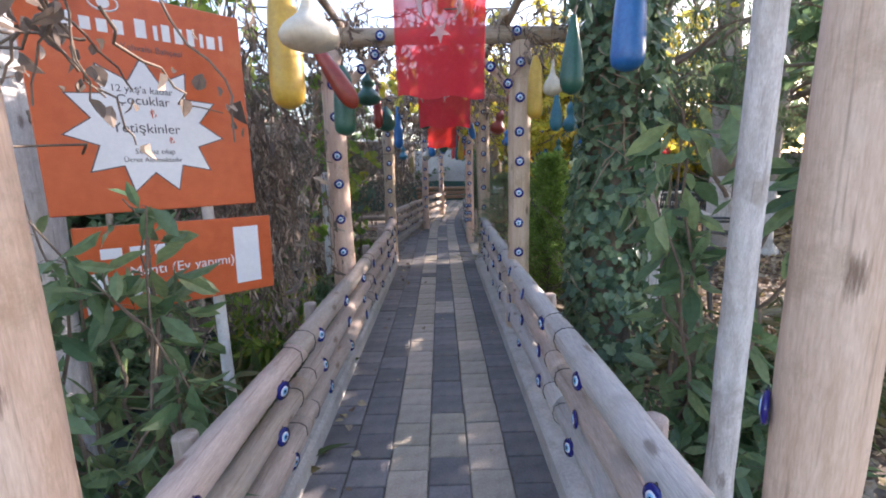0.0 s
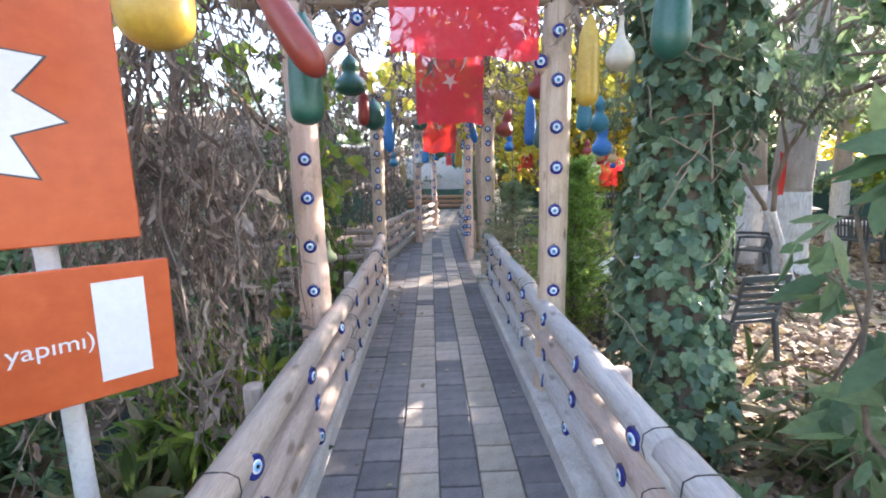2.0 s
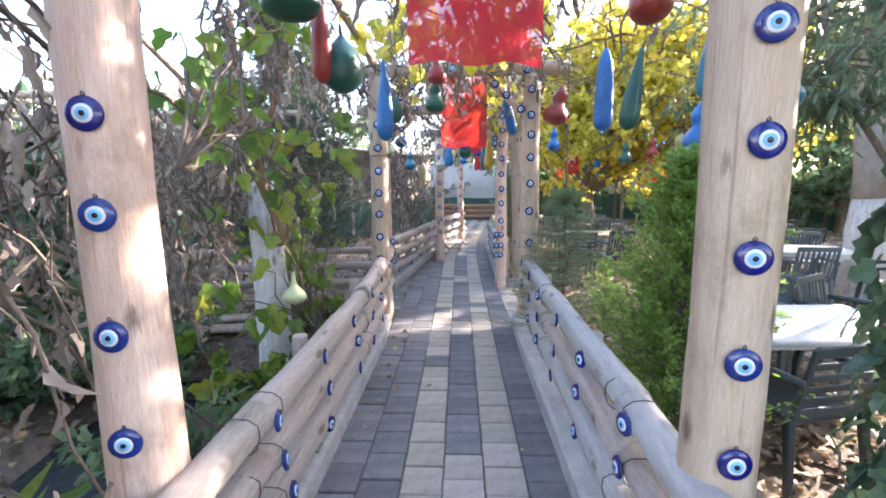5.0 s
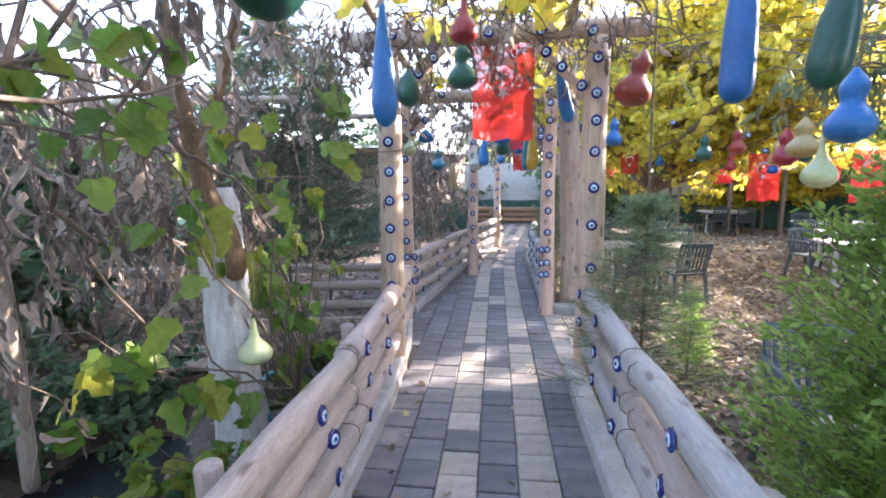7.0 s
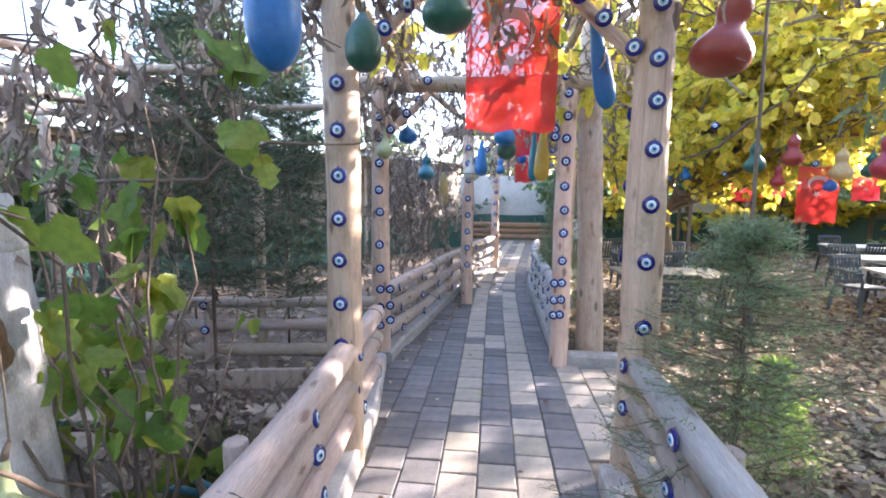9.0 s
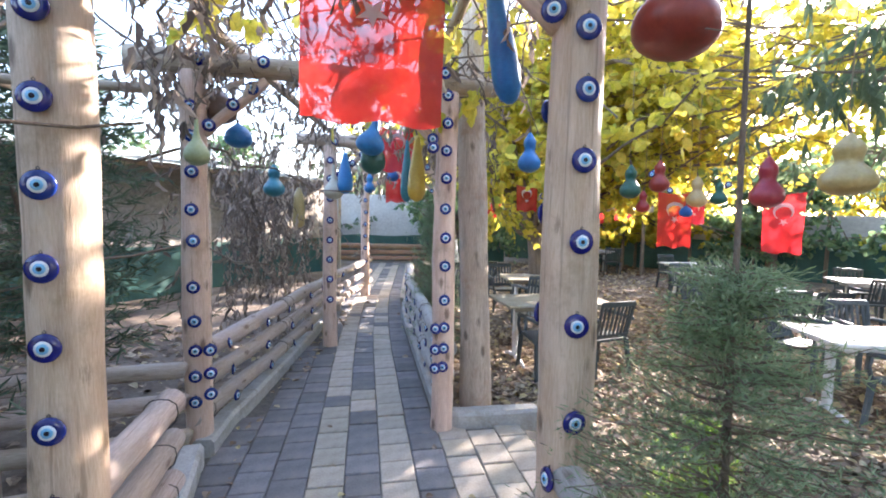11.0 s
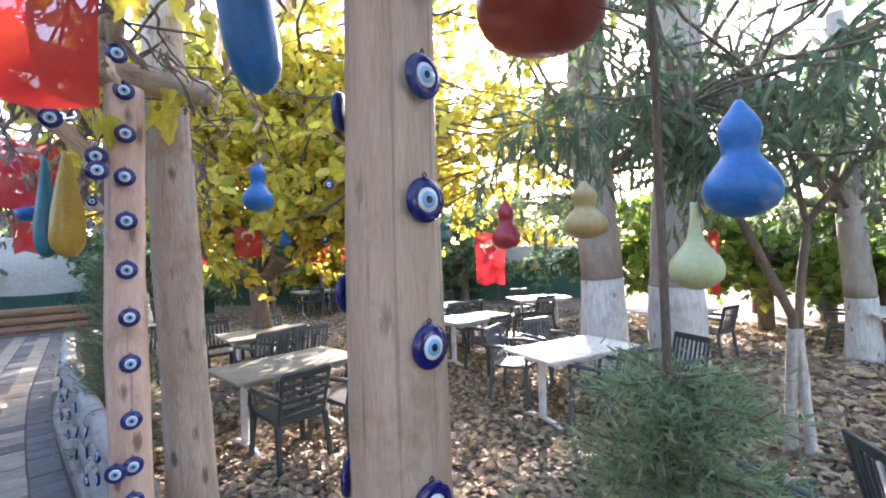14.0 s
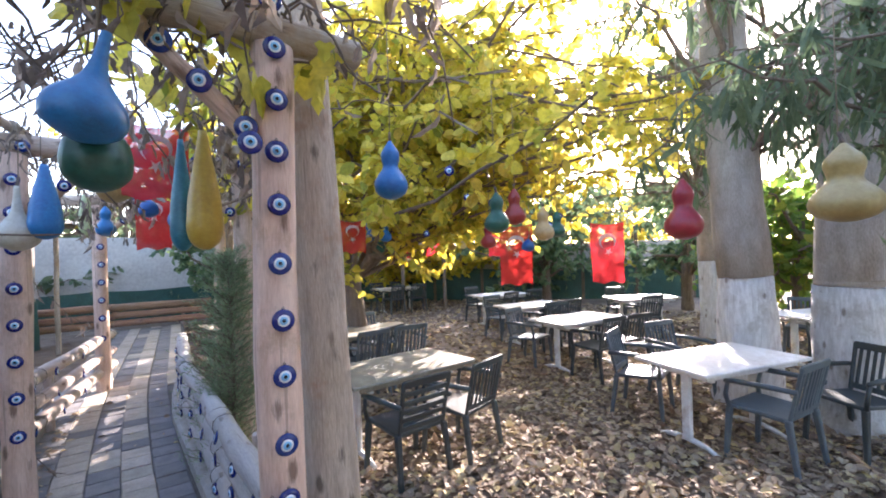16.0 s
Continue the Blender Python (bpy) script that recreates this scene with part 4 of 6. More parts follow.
ax = np.stack([rng.normal(size=n) * 0.6, rng.normal(size=n) * 0.6, -np.ones(n)], 1) + out * 0.35
leaf_part("ivy_cover", pos, ax, rng.uniform(0.045, 0.105, n), "ivy", IVYL, ivy_stem, 6, "dense dark ivy leaves", 0.15, 0.25, out)
g = Geo()
nr = np.random.default_rng(8)
for i in range(26):
    a = nr.uniform(math.pi * 0.7, math.pi * 1.9)
    z = nr.uniform(-0.1, 2.2)
    p = (1.36 + 0.30 * math.cos(a), 4.06 + 0.30 * math.sin(a), z)
    branch(g, p, (p[0] + nr.uniform(-0.3, 0.3), p[1] - nr.uniform(0.0, 0.16), z + nr.uniform(-0.3, 0.4)), 0.006, 0.003, nr, 0.0, 6, 0.2, 4)
tagged(part("creeper", g, STRING, ivy_stem, "pale bare creeper stems"), kind="stuff")


# conifers
def conifer(label, at, h, w, z0, n, mat, seed, size=0.07, up=0.5, stem_top=None, thin=0.0, shape="spray", taper=0.7, count=34, fan=0.0):
    rng = np.random.default_rng(seed)
    t = thing("conifer", label, "tree", at=at)
    x, y, zb = at
    top = stem_top or zb + h
    part("trunk", Geo().tube([(x, y, zb - 0.05), (x + 0.02, y, zb + h * 0.5), (x, y + 0.02, top)], [0.014, 0.010, 0.004], 7), BARK, t)
    g = Geo()
    base, axis = [], []
    for i in range(n):
        u = rng.uniform(0, 1) ** 0.8
        z = z0 + u * (zb + h - z0)
        a = rng.uniform(0, 2 * math.pi)
        ln = w * (1.05 - u) ** taper * rng.uniform(0.55, 1.1)
        d = np.array([math.cos(a), math.sin(a), up * rng.uniform(0.4, 1.2)])
        tw = branch(g, (x, y, z), np.array([x, y, z]) + d * ln, 0.004, 0.0015, rng, -0.05, 5, 0.15, 3)
        m = int(count * (1 - thin))
        q = rng.uniform(0.6, 5, m)
        j = np.minimum(q.astype(int), 4)
        base.append(tw[j] + (tw[j + 1] - tw[j]) * (q - j)[:, None] + rng.normal(size=(m, 3)) * np.array([fan, fan, fan * 0.4]))
        axis.append(rng.normal(size=(m, 3)) * 0.75 + d)
    tagged(part("twigwork", g, TWIG, t), kind="stuff")
    base, axis = np.concatenate(base), np.concatenate(axis)
    leaf_part("foliage", base, axis, size * rng.uniform(0.6, 1.4, len(base)), shape, mat, t, seed + 1, "", 0.1, 0.1)
    return t


conifer("bright green young thuja beyond the rail", (1.24, 5.55, GROUND), 1.75, 0.54, GROUND + 0.05, 420, THUJA, 151, 0.032, 0.85, shape="long", taper=0.5, count=62, fan=0.018)
conifer("feathery green sapling by the opening", (0.94, 7.12, GROUND), 1.6, 0.74, GROUND + 0.1, 300, FEATHER, 153, 0.027, 0.2, 2.75, 0.0, count=95, fan=0.022)
conifer("dark feathery juniper beside the curving fence", (0.82, 11.2, GROUND), 1.8, 0.42, GROUND, 340, FEATHER, 155, 0.036, 0.8, taper=0.42, count=56, fan=0.02)
conifer("dark feathery juniper beside the curving fence", (1.05, 12.3, GROUND), 1.75, 0.42, GROUND, 200, FEATHER, 157, 0.06, 0.8)
conifer("dark green cypress behind the side rails", (-2.2, 9.75, GROUND), 3.3, 1.0, GROUND + 0.5, 440, DARKG, 159, 0.10, 0.3)
conifer("dark drooping cypress reaching over the side rails", (-1.95, 8.12, GROUND), 3.2, 1.05, GROUND + 0.85, 360, DARKG, 165, 0.085, 0.15)
conifer("dark green cypress behind the side rails", (-3.6, 10.2, GROUND), 3.6, 1.1, GROUND + 0.4, 440, DARKG, 163, 0.10, 0.3)
conifer("low green sapling on the leaf litter", (1.6, 7.95, GROUND), 0.75, 0.3, GROUND, 70, THUJA, 161, 0.06, 0.8)


# ---- dry vines ----
def dry_vines(label, seed, strands, xr, yr, ztop, zbot, leaves, size, name="dry_vine", shape="rag"):
    """Hanging bare strands with shrivelled leaves."""
    rng = np.random.default_rng(seed)
    t = thing(name, label, "vine", kind="stuff", at=(sum(xr) / 2, sum(yr) / 2, ztop[0]))
    g = Geo()
    base, axis = [], []
    for i in range(strands):
        cx, cy = rng.uniform(*xr), rng.uniform(*yr)
        za = rng.uniform(*ztop)
        zb = za - (za - zbot) * rng.uniform(0.25, 1.0)
        pts = branch(g, (cx, cy, za), (cx + rng.normal() * 0.22, cy + rng.normal() * 0.25, zb), 0.006, 0.003, rng, rng.normal() * 0.05, 9, 0.35, 4)
        m = max(2, int(leaves * (za - zb) * rng.uniform(0.4, 1.5)))
        q = rng.uniform(0, 9, m)
        j = np.minimum(q.astype(int), 8)
        base.append(pts[j] + (pts[j + 1] - pts[j]) * (q - j)[:, None] + rng.normal(size=(m, 3)) * 0.025)
        a = rng.normal(size=(m, 3)) * 0.36
        a[:, 2] -= 1
        axis.append(a)
    part("stem_tangle", g, TWIG, t, "tangled bare stems")
    base, axis = np.concatenate(base), np.concatenate(axis)
    leaf_part("withered_foliage", base, axis, size * rng.uniform(0.4, 1.5, len(base)), shape, DRY, t, seed + 1, "shrivelled brown leaves", 0.9, 0.6)


dry_vines("curtain of withered brown vines hanging beside the bridge", 171, 105, (-1.65, -1.12), (3.3, 4.0), (1.5, 2.75), -0.2, 15, 0.07)
dry_vines("curtain of withered brown vines hanging beside the bridge", 173, 44, (-2.5, -1.35), (4.4, 5.6), (1.2, 2.2), 0.4, 24, 0.075)
dry_vines("curtain of withered brown vines hanging beside the bridge", 189, 34, (-2.4, -1.45), (5.4, 6.9), (1.4, 2.3), 1.0, 26, 0.10)
dry_vines("curtain of withered brown vines hanging beside the bridge", 175, 80, (-3.2, -1.75), (5.9, 8.2), (1.2, 2.25), 0.3, 24, 0.10)
dry_vines("withered vines dangling from the pergola beams", 177, 80, (-1.3, -0.98), (3.6, 9.3), (2.35, 2.75), 1.8, 24, 0.085)
dry_vines("withered vines dangling from the pergola beams", 179, 130, (-0.95, 0.95), (4.0, 9.8), (2.42, 2.8), 2.1, 28, 0.08)
dry_vines("withered vines dangling from the pergola beams", 181, 100, (-1.3, 1.2), (9.5, 15), (2.3, 2.7), 1.75, 28, 0.09)
dry_vines("brown withered climber behind the pergola", 183, 105, (-1.6, -0.8), (10.2, 13.6), (1.6, 2.4), 0.0, 18, 0.09)
dry_vines("bunch of curled brown leaves above the sign", 185, 13, (-1.08, -0.8), (1.6, 1.95), (1.85, 2.1), 1.5, 20, 0.05, shape="oval")
for k, (l, r, top) in enumerate(ARCHES[1:]):
    dry_vines("withered vines draped along a pergola beam", 191 + 2 * k, 55, (l[0] - 0.2, r[0] + 0.2), (l[1] - 0.12, l[1] + 0.22), (top + 0.05, top + 0.28), top - 0.28, 34, 0.065)
rng = np.random.default_rng(187)
tg = Geo()
tangle = thing("vine_tangle", "mesh of bare vine stems over the pergola", "vine", kind="stuff", at=(0, 6, 2.55))
for i in range(240):
    y = rng.uniform(3.2, 15)
    c = centre(y) + (0.3 if y > 11 else 0)
    a = np.array([c + rng.uniform(-1.4, 1.2), y, rng.uniform(2.42, 2.85)])
    branch(tg, a, a + rng.normal(size=3) * np.array([0.7, 0.8, 0.10]), 0.007, 0.003, rng, 0.05, 8, 0.35, 4)
for i in range(80):
    a = np.array([rng.uniform(-3.4, -1.0), rng.uniform(3.0, 9.0), rng.uniform(1.2, 2.6)])
    branch(tg, a, a + rng.normal(size=3) * np.array([0.5, 0.8, 0.45]), 0.011, 0.004, rng, 0.05, 9, 0.4, 5)
part("stem_tangle", tg, TWIG, tangle)


# old vine trellis beside the ditch
trellis = thing("vine_trellis", "low grey pole trellis sagging under withered vines", "trellis", at=(-2.1, 8.5, GROUND))
for k, (x, y) in enumerate(((-2.05, 8.95), (-3.9, 8.8), (-2.75, 6.3), (-4.3, 6.2))):
    log("post", (x, y, GROUND - 0.1), (x + 0.02, y, 2.12), 0.045, 0.04, OLDLOG, trellis, "", 700 + k, 0.01)
for k, (a, b) in enumerate((((-1.2, 9.0, 2.2), (-4.4, 8.75, 2.12)), ((-2.3, 6.35, 2.13), (-4.9, 6.15, 2.05)), ((-1.6, 7.75, 2.16), (-4.6, 7.5, 2.1)), ((-2.0, 9.2, 2.22), (-2.8, 6.0, 2.16)), ((-3.0, 9.1, 2.2), (-3.6, 6.0, 2.13)), ((-3.9, 9.1, 2.18), (-4.4, 5.9, 2.12)))):
    log("pole", a, b, 0.03, 0.024, OLDLOG, trellis, "", 710 + k, 0.02)
dry_vines("withered vines heaped over the low trellis", 203, 60, (-4.4, -1.7), (6.0, 9.1), (2.1, 2.38), 1.65, 40, 0.10)


# ---- sign at the gate ----
def text_mesh(body, size, spacing=1.0):
    cu = bpy.data.curves.new("text", "FONT")
    cu.body, cu.size, cu.extrude, cu.space_character = body, size, 0.0008, spacing
    cu.align_x = "CENTER"
    ob = bpy.data.objects.new("text", cu)
    scene.collection.objects.link(ob)
    bpy.context.view_layer.update()
    me = bpy.data.meshes.new_from_object(ob.evaluated_get(bpy.context.evaluated_depsgraph_get()))
    bpy.data.objects.remove(ob)
    me.materials.clear()
    return me


SW = 0.82
sign = thing("sign_board", "two orange painted notice boards on a white pole", "sign", at=(-1.08, 2.62, -0.3))
# local frame of the boards: x along the width from its far edge, y up, z towards the walker
SM = Matrix(((0.70, 0.0, 0.714, -1.55), (0.714, 0.0, -0.70, 2.25), (0.0, 1.0, 0.0, 1.335), (0, 0, 0, 1)))
board = part("upper_board", bevel_box(SW, 0.90, 0.02, 0.004, 1, pose(SW / 2, 0.45, 0)), ORANGE, sign, "orange board with a white star burst", SM, False)
LOW = SM @ pose(0.045, -0.43, 0.03, 0, 0, -1.5)
board2 = part("lower_board", bevel_box(SW, 0.385, 0.02, 0.004, 1, pose(SW / 2, 0.19, 0)), ORANGE, sign, "smaller orange board with white lettering", LOW, False)
log("pole", (-1.13, 2.70, -0.5), (-1.20, 2.745, 2.1), 0.028, 0.028, STEELW, sign, "white painted pole", 5, 0.0)


def flat(points, depth=0.0015):
    bm = bmesh.new()
    vs = [bm.verts.new((x, y, 0)) for x, y in points]
    f = bm.faces.new(vs)
    r = bmesh.ops.extrude_face_region(bm, geom=[f])
    bmesh.ops.translate(bm, vec=(0, 0, depth), verts=[v for v in r["geom"] if isinstance(v, bmesh.types.BMVert)])
    bmesh.ops.recalc_face_normals(bm, faces=bm.faces)
    return bm


def burst(cx, cy, rx, ry, k, inner, grow=1.0):
    return [(cx + grow * (rx if i % 2 == 0 else rx * inner) * math.sin(math.pi * i / k + 0.0), cy + grow * (ry if i % 2 == 0 else ry * inner) * math.cos(math.pi * i / k)) for i in range(2 * k)]


part("burst_outline", flat(burst(0.385, 0.365, 0.30, 0.285, 11, 0.68, 1.035)), PRINTK, board, "", SM @ pose(0, 0, 0.0102), False)
part("burst", flat(burst(0.385, 0.365, 0.30, 0.285, 11, 0.68)), PRINTW, board, "white star burst", SM @ pose(0, 0, 0.0122), False)
for body, x, y, s, mt in (("12 yaş'a kadar", 0.44, 0.492, 0.040, PRINTK), ("Çocuklar", 0.44, 0.443, 0.054, PRINTK), ("₺", 0.47, 0.390, 0.050, PRINTR), ("Yetişkinler", 0.44, 0.325, 0.058, PRINTK),
                          ("₺", 0.53, 0.280, 0.042, PRINTR), ("Sınırsız olup", 0.46, 0.235, 0.032, PRINTK), ("Ücret Alınmaktadır", 0.45, 0.200, 0.029, PRINTK), ("Kahvaltı Bahçesi", 0.50, 0.665, 0.036, PRINTK)):
    part("lettering", text_mesh(body, s), mt, board, "", SM @ pose(x - 0.065, y + 0.015, 0.0145 if y < 0.6 else 0.0105), False)
for i, (x, w, h) in enumerate(((0.15, 0.05, 0.06), (0.21, 0.045, 0.05), (0.265, 0.045, 0.05), (0.32, 0.045, 0.055), (0.40, 0.05, 0.075), (0.455, 0.02, 0.06), (0.495, 0.04, 0.07), (0.545, 0.04, 0.065), (0.595, 0.035, 0.07), (0.64, 0.02, 0.06), (0.68, 0.045, 0.055), (0.725, 0.02, 0.065))):
    part("heading_bar", bevel_box(w * 0.8, h, 0.003, 0.001, 1, pose(x, 0.735 + h / 2, 0.0115)), PRINTW, board, "", SM, False)
ringpts = [(0.28 + 0.05 * math.cos(a), 0.85 + 0.032 * math.sin(a), 0.0115) for a in [2 * math.pi * i / 24 for i in range(25)]]
part("emblem", Geo().tube(ringpts, 0.004, 5, False), PRINTW, board, "", SM)
part("emblem", flat([(0.28 + 0.022 * math.cos(a), 0.85 + 0.022 * math.sin(a)) for a in [2 * math.pi * i / 20 for i in range(20)]]), PRINTW, board, "", SM @ pose(0, 0, 0.0105), False)
part("lettering", text_mesh("Mantı (Ev yapımı)", 0.064), PRINTW, board2, "", LOW @ pose(0.40, 0.155, 0.0105), False)
for x, y, w in ((0.12, 0.245, 0.09), (0.22, 0.245, 0.08), (0.31, 0.245, 0.07), (0.12, 0.06, 0.06), (0.19, 0.06, 0.06), (0.26, 0.06, 0.05), (0.31, 0.06, 0.04)):
    part("lettering_bar", bevel_box(w * 0.85, 0.045, 0.003, 0.001, 1, pose(x, y + 0.02, 0.0115)), PRINTW, board2, "", LOW, False)
part("price_patch", bevel_box(0.125, 0.29, 0.003, 0.001, 1, pose(0.69, 0.185, 0.0115)), PRINTW, board2, "blank white price patch", LOW @ pose(0, 0, 0, 0, 0, 0.5), False)
part("price_patch", bevel_box(0.085, 0.17, 0.003, 0.001, 1, pose(0.06, 0.10, 0.0115)), PRINTW, board2, "blank white price patch", LOW @ pose(0, 0, 0, 0, 0, 2), False)


# ---- flags ----
def flag(at, width, top, bottom, seed, turn=0.0, plain=False, sag=0.03):
    """A cloth hung by its upper edge, with the crescent and star sewn on."""
    rng = random.Random(seed)
    h = top - bottom
    m = pose(at[0], at[1], top, 0, 0, turn)
    t = thing("flag", "red cloth flag with white crescent and star, hung from the pergola" if not plain else "small red cloth flag hanging among gourds", "flag", "hanging flags", m=m)
    nx, nz = 16, 26
    a, b = rng.uniform(0, 6), rng.uniform(0, 6)

    def surf(u, v):
        w = 0.018 * math.sin(u * 7 + a + v * 2) * (0.3 + v) + 0.012 * math.sin(v * 9 + b + u * 3) + 0.03 * v * math.sin(u * 3 + b)
        return ((u - 0.5) * width * (1 - 0.05 * v), w, -v * h - sag * math.sin(math.pi * u) * (1 - v) + 0.012 * math.sin(u * 11 + a) * v)

    vs = [surf(i / nx, j / nz) for j in range(nz + 1) for i in range(nx + 1)]
    g = Geo().add(vs, [(j * (nx + 1) + i, j * (nx + 1) + i + 1, (j + 1) * (nx + 1) + i + 1, (j + 1) * (nx + 1) + i) for j in range(nz) for i in range(nx)])
    part("cloth", g, REDCLOTH, t, "", m)
    s = width / 0.5
    for side in (-0.004, 0.004):
        cre = Geo()
        n = 28
        vs = []
        for i in range(n + 1):
            th = radians(40) + radians(280) * i / n
            vs += [(0.125 * math.cos(th), 0.125 * math.sin(th)), (0.03 + 0.098 * math.cos(th) * 1.0, 0.098 * math.sin(th))]
        cre.add([(lambda p: (p[0], p[1] + side, p[2]))(surf(0.5 + y * s / width, min(0.98, max(0.0, 0.29 + x * s / h)))) for x, y in vs], [(2 * i, 2 * i + 1, 2 * i + 3, 2 * i + 2) for i in range(n)])
        part("crescent", cre, WHITECLOTH, t, "white crescent", m)
        st = Geo()
        pts = [(0, 0)] + [((0.062 if i % 2 == 0 else 0.024) * math.cos(math.pi * i / 5), (0.062 if i % 2 == 0 else 0.024) * math.sin(math.pi * i / 5)) for i in range(10)]
        st.add([(lambda p: (p[0], p[1] + side, p[2]))(surf(0.5 + y * s / width, min(0.98, 0.29 + (0.16 + x) * s / h))) for x, y in pts], [(0, i, i % 10 + 1) for i in range(1, 11)])
        part("star", st, WHITECLOTH, t, "white star", m)
    part("cord", Geo().tube([(-width / 2 - 0.1, 0, 0.05), (-width / 2, 0, 0.0), (0, 0, -sag), (width / 2, 0, 0), (width / 2 + 0.1, 0, 0.05)], 0.003, 5), STRING, t, "", m)
    return t


flag((0.02, 2.92), 0.48, 2.54, 1.86, 1)
flag((0.06, 4.75), 0.50, 2.52, 1.86, 2, 3)
flag((0.045, 7.6), 0.46, 2.48, 1.79, 3, -2)
flag((0.32, 10.5), 0.34, 2.36, 1.93, 4, 4, True)
flag((0.46, 12.6), 0.30, 2.26, 1.70, 6, -5, True)
flag((0.6, 14.0), 0.34, 2.26, 1.8, 7, 3, True)
for k, (x, y, w, tp, bt, tn) in enumerate(((3.72, 10.95, 0.38, 1.86, 1.19, -38), (4.72, 10.45, 0.40, 1.86, 1.16, -38), (2.15, 11.8, 0.28, 1.95, 1.6, -25), (5.6, 15.0, 0.4, 2.0, 1.5, -30), (7.0, 14.6, 0.4, 1.95, 1.45, -35), (5.15, 8.0, 0.10, 1.75, 1.1, -60), (3.0, 16.2, 0.4, 2.0, 1.5, -10), (6.3, 17.5, 0.5, 2.0, 1.4, -25))):
    flag((x, y), w, tp, bt, 20 + k, tn, True)

# ---- painted gourds ----
PAINT = {k: material("painted_gourd_" + k, a, b, 7, 0.38, 0.08, vary=0.12, dirt=d, coat=0.15) for k, a, b, d in (
    ("yellow", (0.46, 0.28, 0.035), (0.60, 0.40, 0.06), (0.42, 0.26, 0.06)), ("red", (0.26, 0.022, 0.02), (0.36, 0.04, 0.03), (0.22, 0.03, 0.025)),
    ("green", (0.010, 0.075, 0.05), (0.02, 0.125, 0.085), (0.015, 0.06, 0.04)), ("blue", (0.008, 0.105, 0.33), (0.015, 0.175, 0.46), (0.01, 0.07, 0.2)),
    ("white", (0.52, 0.47, 0.35), (0.68, 0.64, 0.52), (0.40, 0.34, 0.22)), ("pale", (0.36, 0.42, 0.20), (0.50, 0.55, 0.32), (0.34, 0.36, 0.2)),
    ("ochre", (0.40, 0.27, 0.10), (0.52, 0.38, 0.17), (0.32, 0.2, 0.08)), ("teal", (0.015, 0.13, 0.19), (0.03, 0.20, 0.27), (0.01, 0.08, 0.1)), ("brown", (0.12, 0.07, 0.045), (0.2, 0.12, 0.08), (0.1, 0.05, 0.03)))}
PROFILES = {
    "club": [(0, .2), (.03, .62), (.08, .85), (.17, 1), (.42, .9), (.66, .62), (.84, .40), (1, .22)],
    "long": [(0, .25), (.025, .7), (.06, .92), (.14, 1), (.5, .95), (.8, .8), (.92, .5), (1, .2)],
    "bottle": [(0, .2), (.03, .55), (.1, .87), (.2, 1), (.3, .97), (.42, .74), (.5, .5), (.56, .43), (.63, .5), (.73, .57), (.82, .5), (.9, .3), (1, .08)],
    "flask": [(0, .2), (.04, .6), (.12, .92), (.22, 1), (.34, .9), (.46, .58), (.56, .32), (.75, .18), (1, .13)],
    "round": [(0, .2), (.06, .6), (.2, .93), (.4, 1), (.62, .9), (.8, .6), (.9, .3), (1, .1)],
}


def gourd(kind, colour, x, y, z, length, radius, tilt=(0, 0), top=None, seed=0):
    """A painted gourd whose lowest point is at x, y, z, hung on a string."""
    rng = random.Random(int(x * 100) + int(y * 317) + seed)
    pr = PROFILES[kind]
    us = np.linspace(0, 1, 26) ** 1.15
    rs = np.interp(us, [p[0] for p in pr], [p[1] for p in pr])
    rs[1:-1] = (rs[:-2] + 2 * rs[1:-1] + rs[2:]) / 4
    m = Matrix.Translation((x, y, z)) @ pose(0, 0, 0, tilt[0], tilt[1], rng.uniform(0, 360) if tilt == (0, 0) else 0)
    t = thing("hanging_gourd", f"hanging {kind if kind != 'long' else 'long club'} shaped gourd painted {colour}", "gourd", "painted hanging gourds", m=m)
    part("body", Geo().revolve([(r * radius, u * length) for u, r in zip(us, rs)], 22, 0.03, rng), PAINT[colour], t, "", m)
    part("stem", Geo().tube([(0, 0, length - 0.01), (0.006, 0, length + 0.02), (0.014, 0.004, length + 0.045)], [0.010, 0.008, 0.006], 7), TWIG, t, "dry brown stem", m)
    a = m @ Vector((0.014, 0.004, length + 0.04))
    tp = top or max(2.55, a.z + 0.1)
    part("string", Geo().tube([tuple(a), (a.x + 0.004, a.y, (a.z + tp) / 2), (a.x, a.y, tp)], 0.0025, 5), STRING, t, "thin hanging string")
    return t


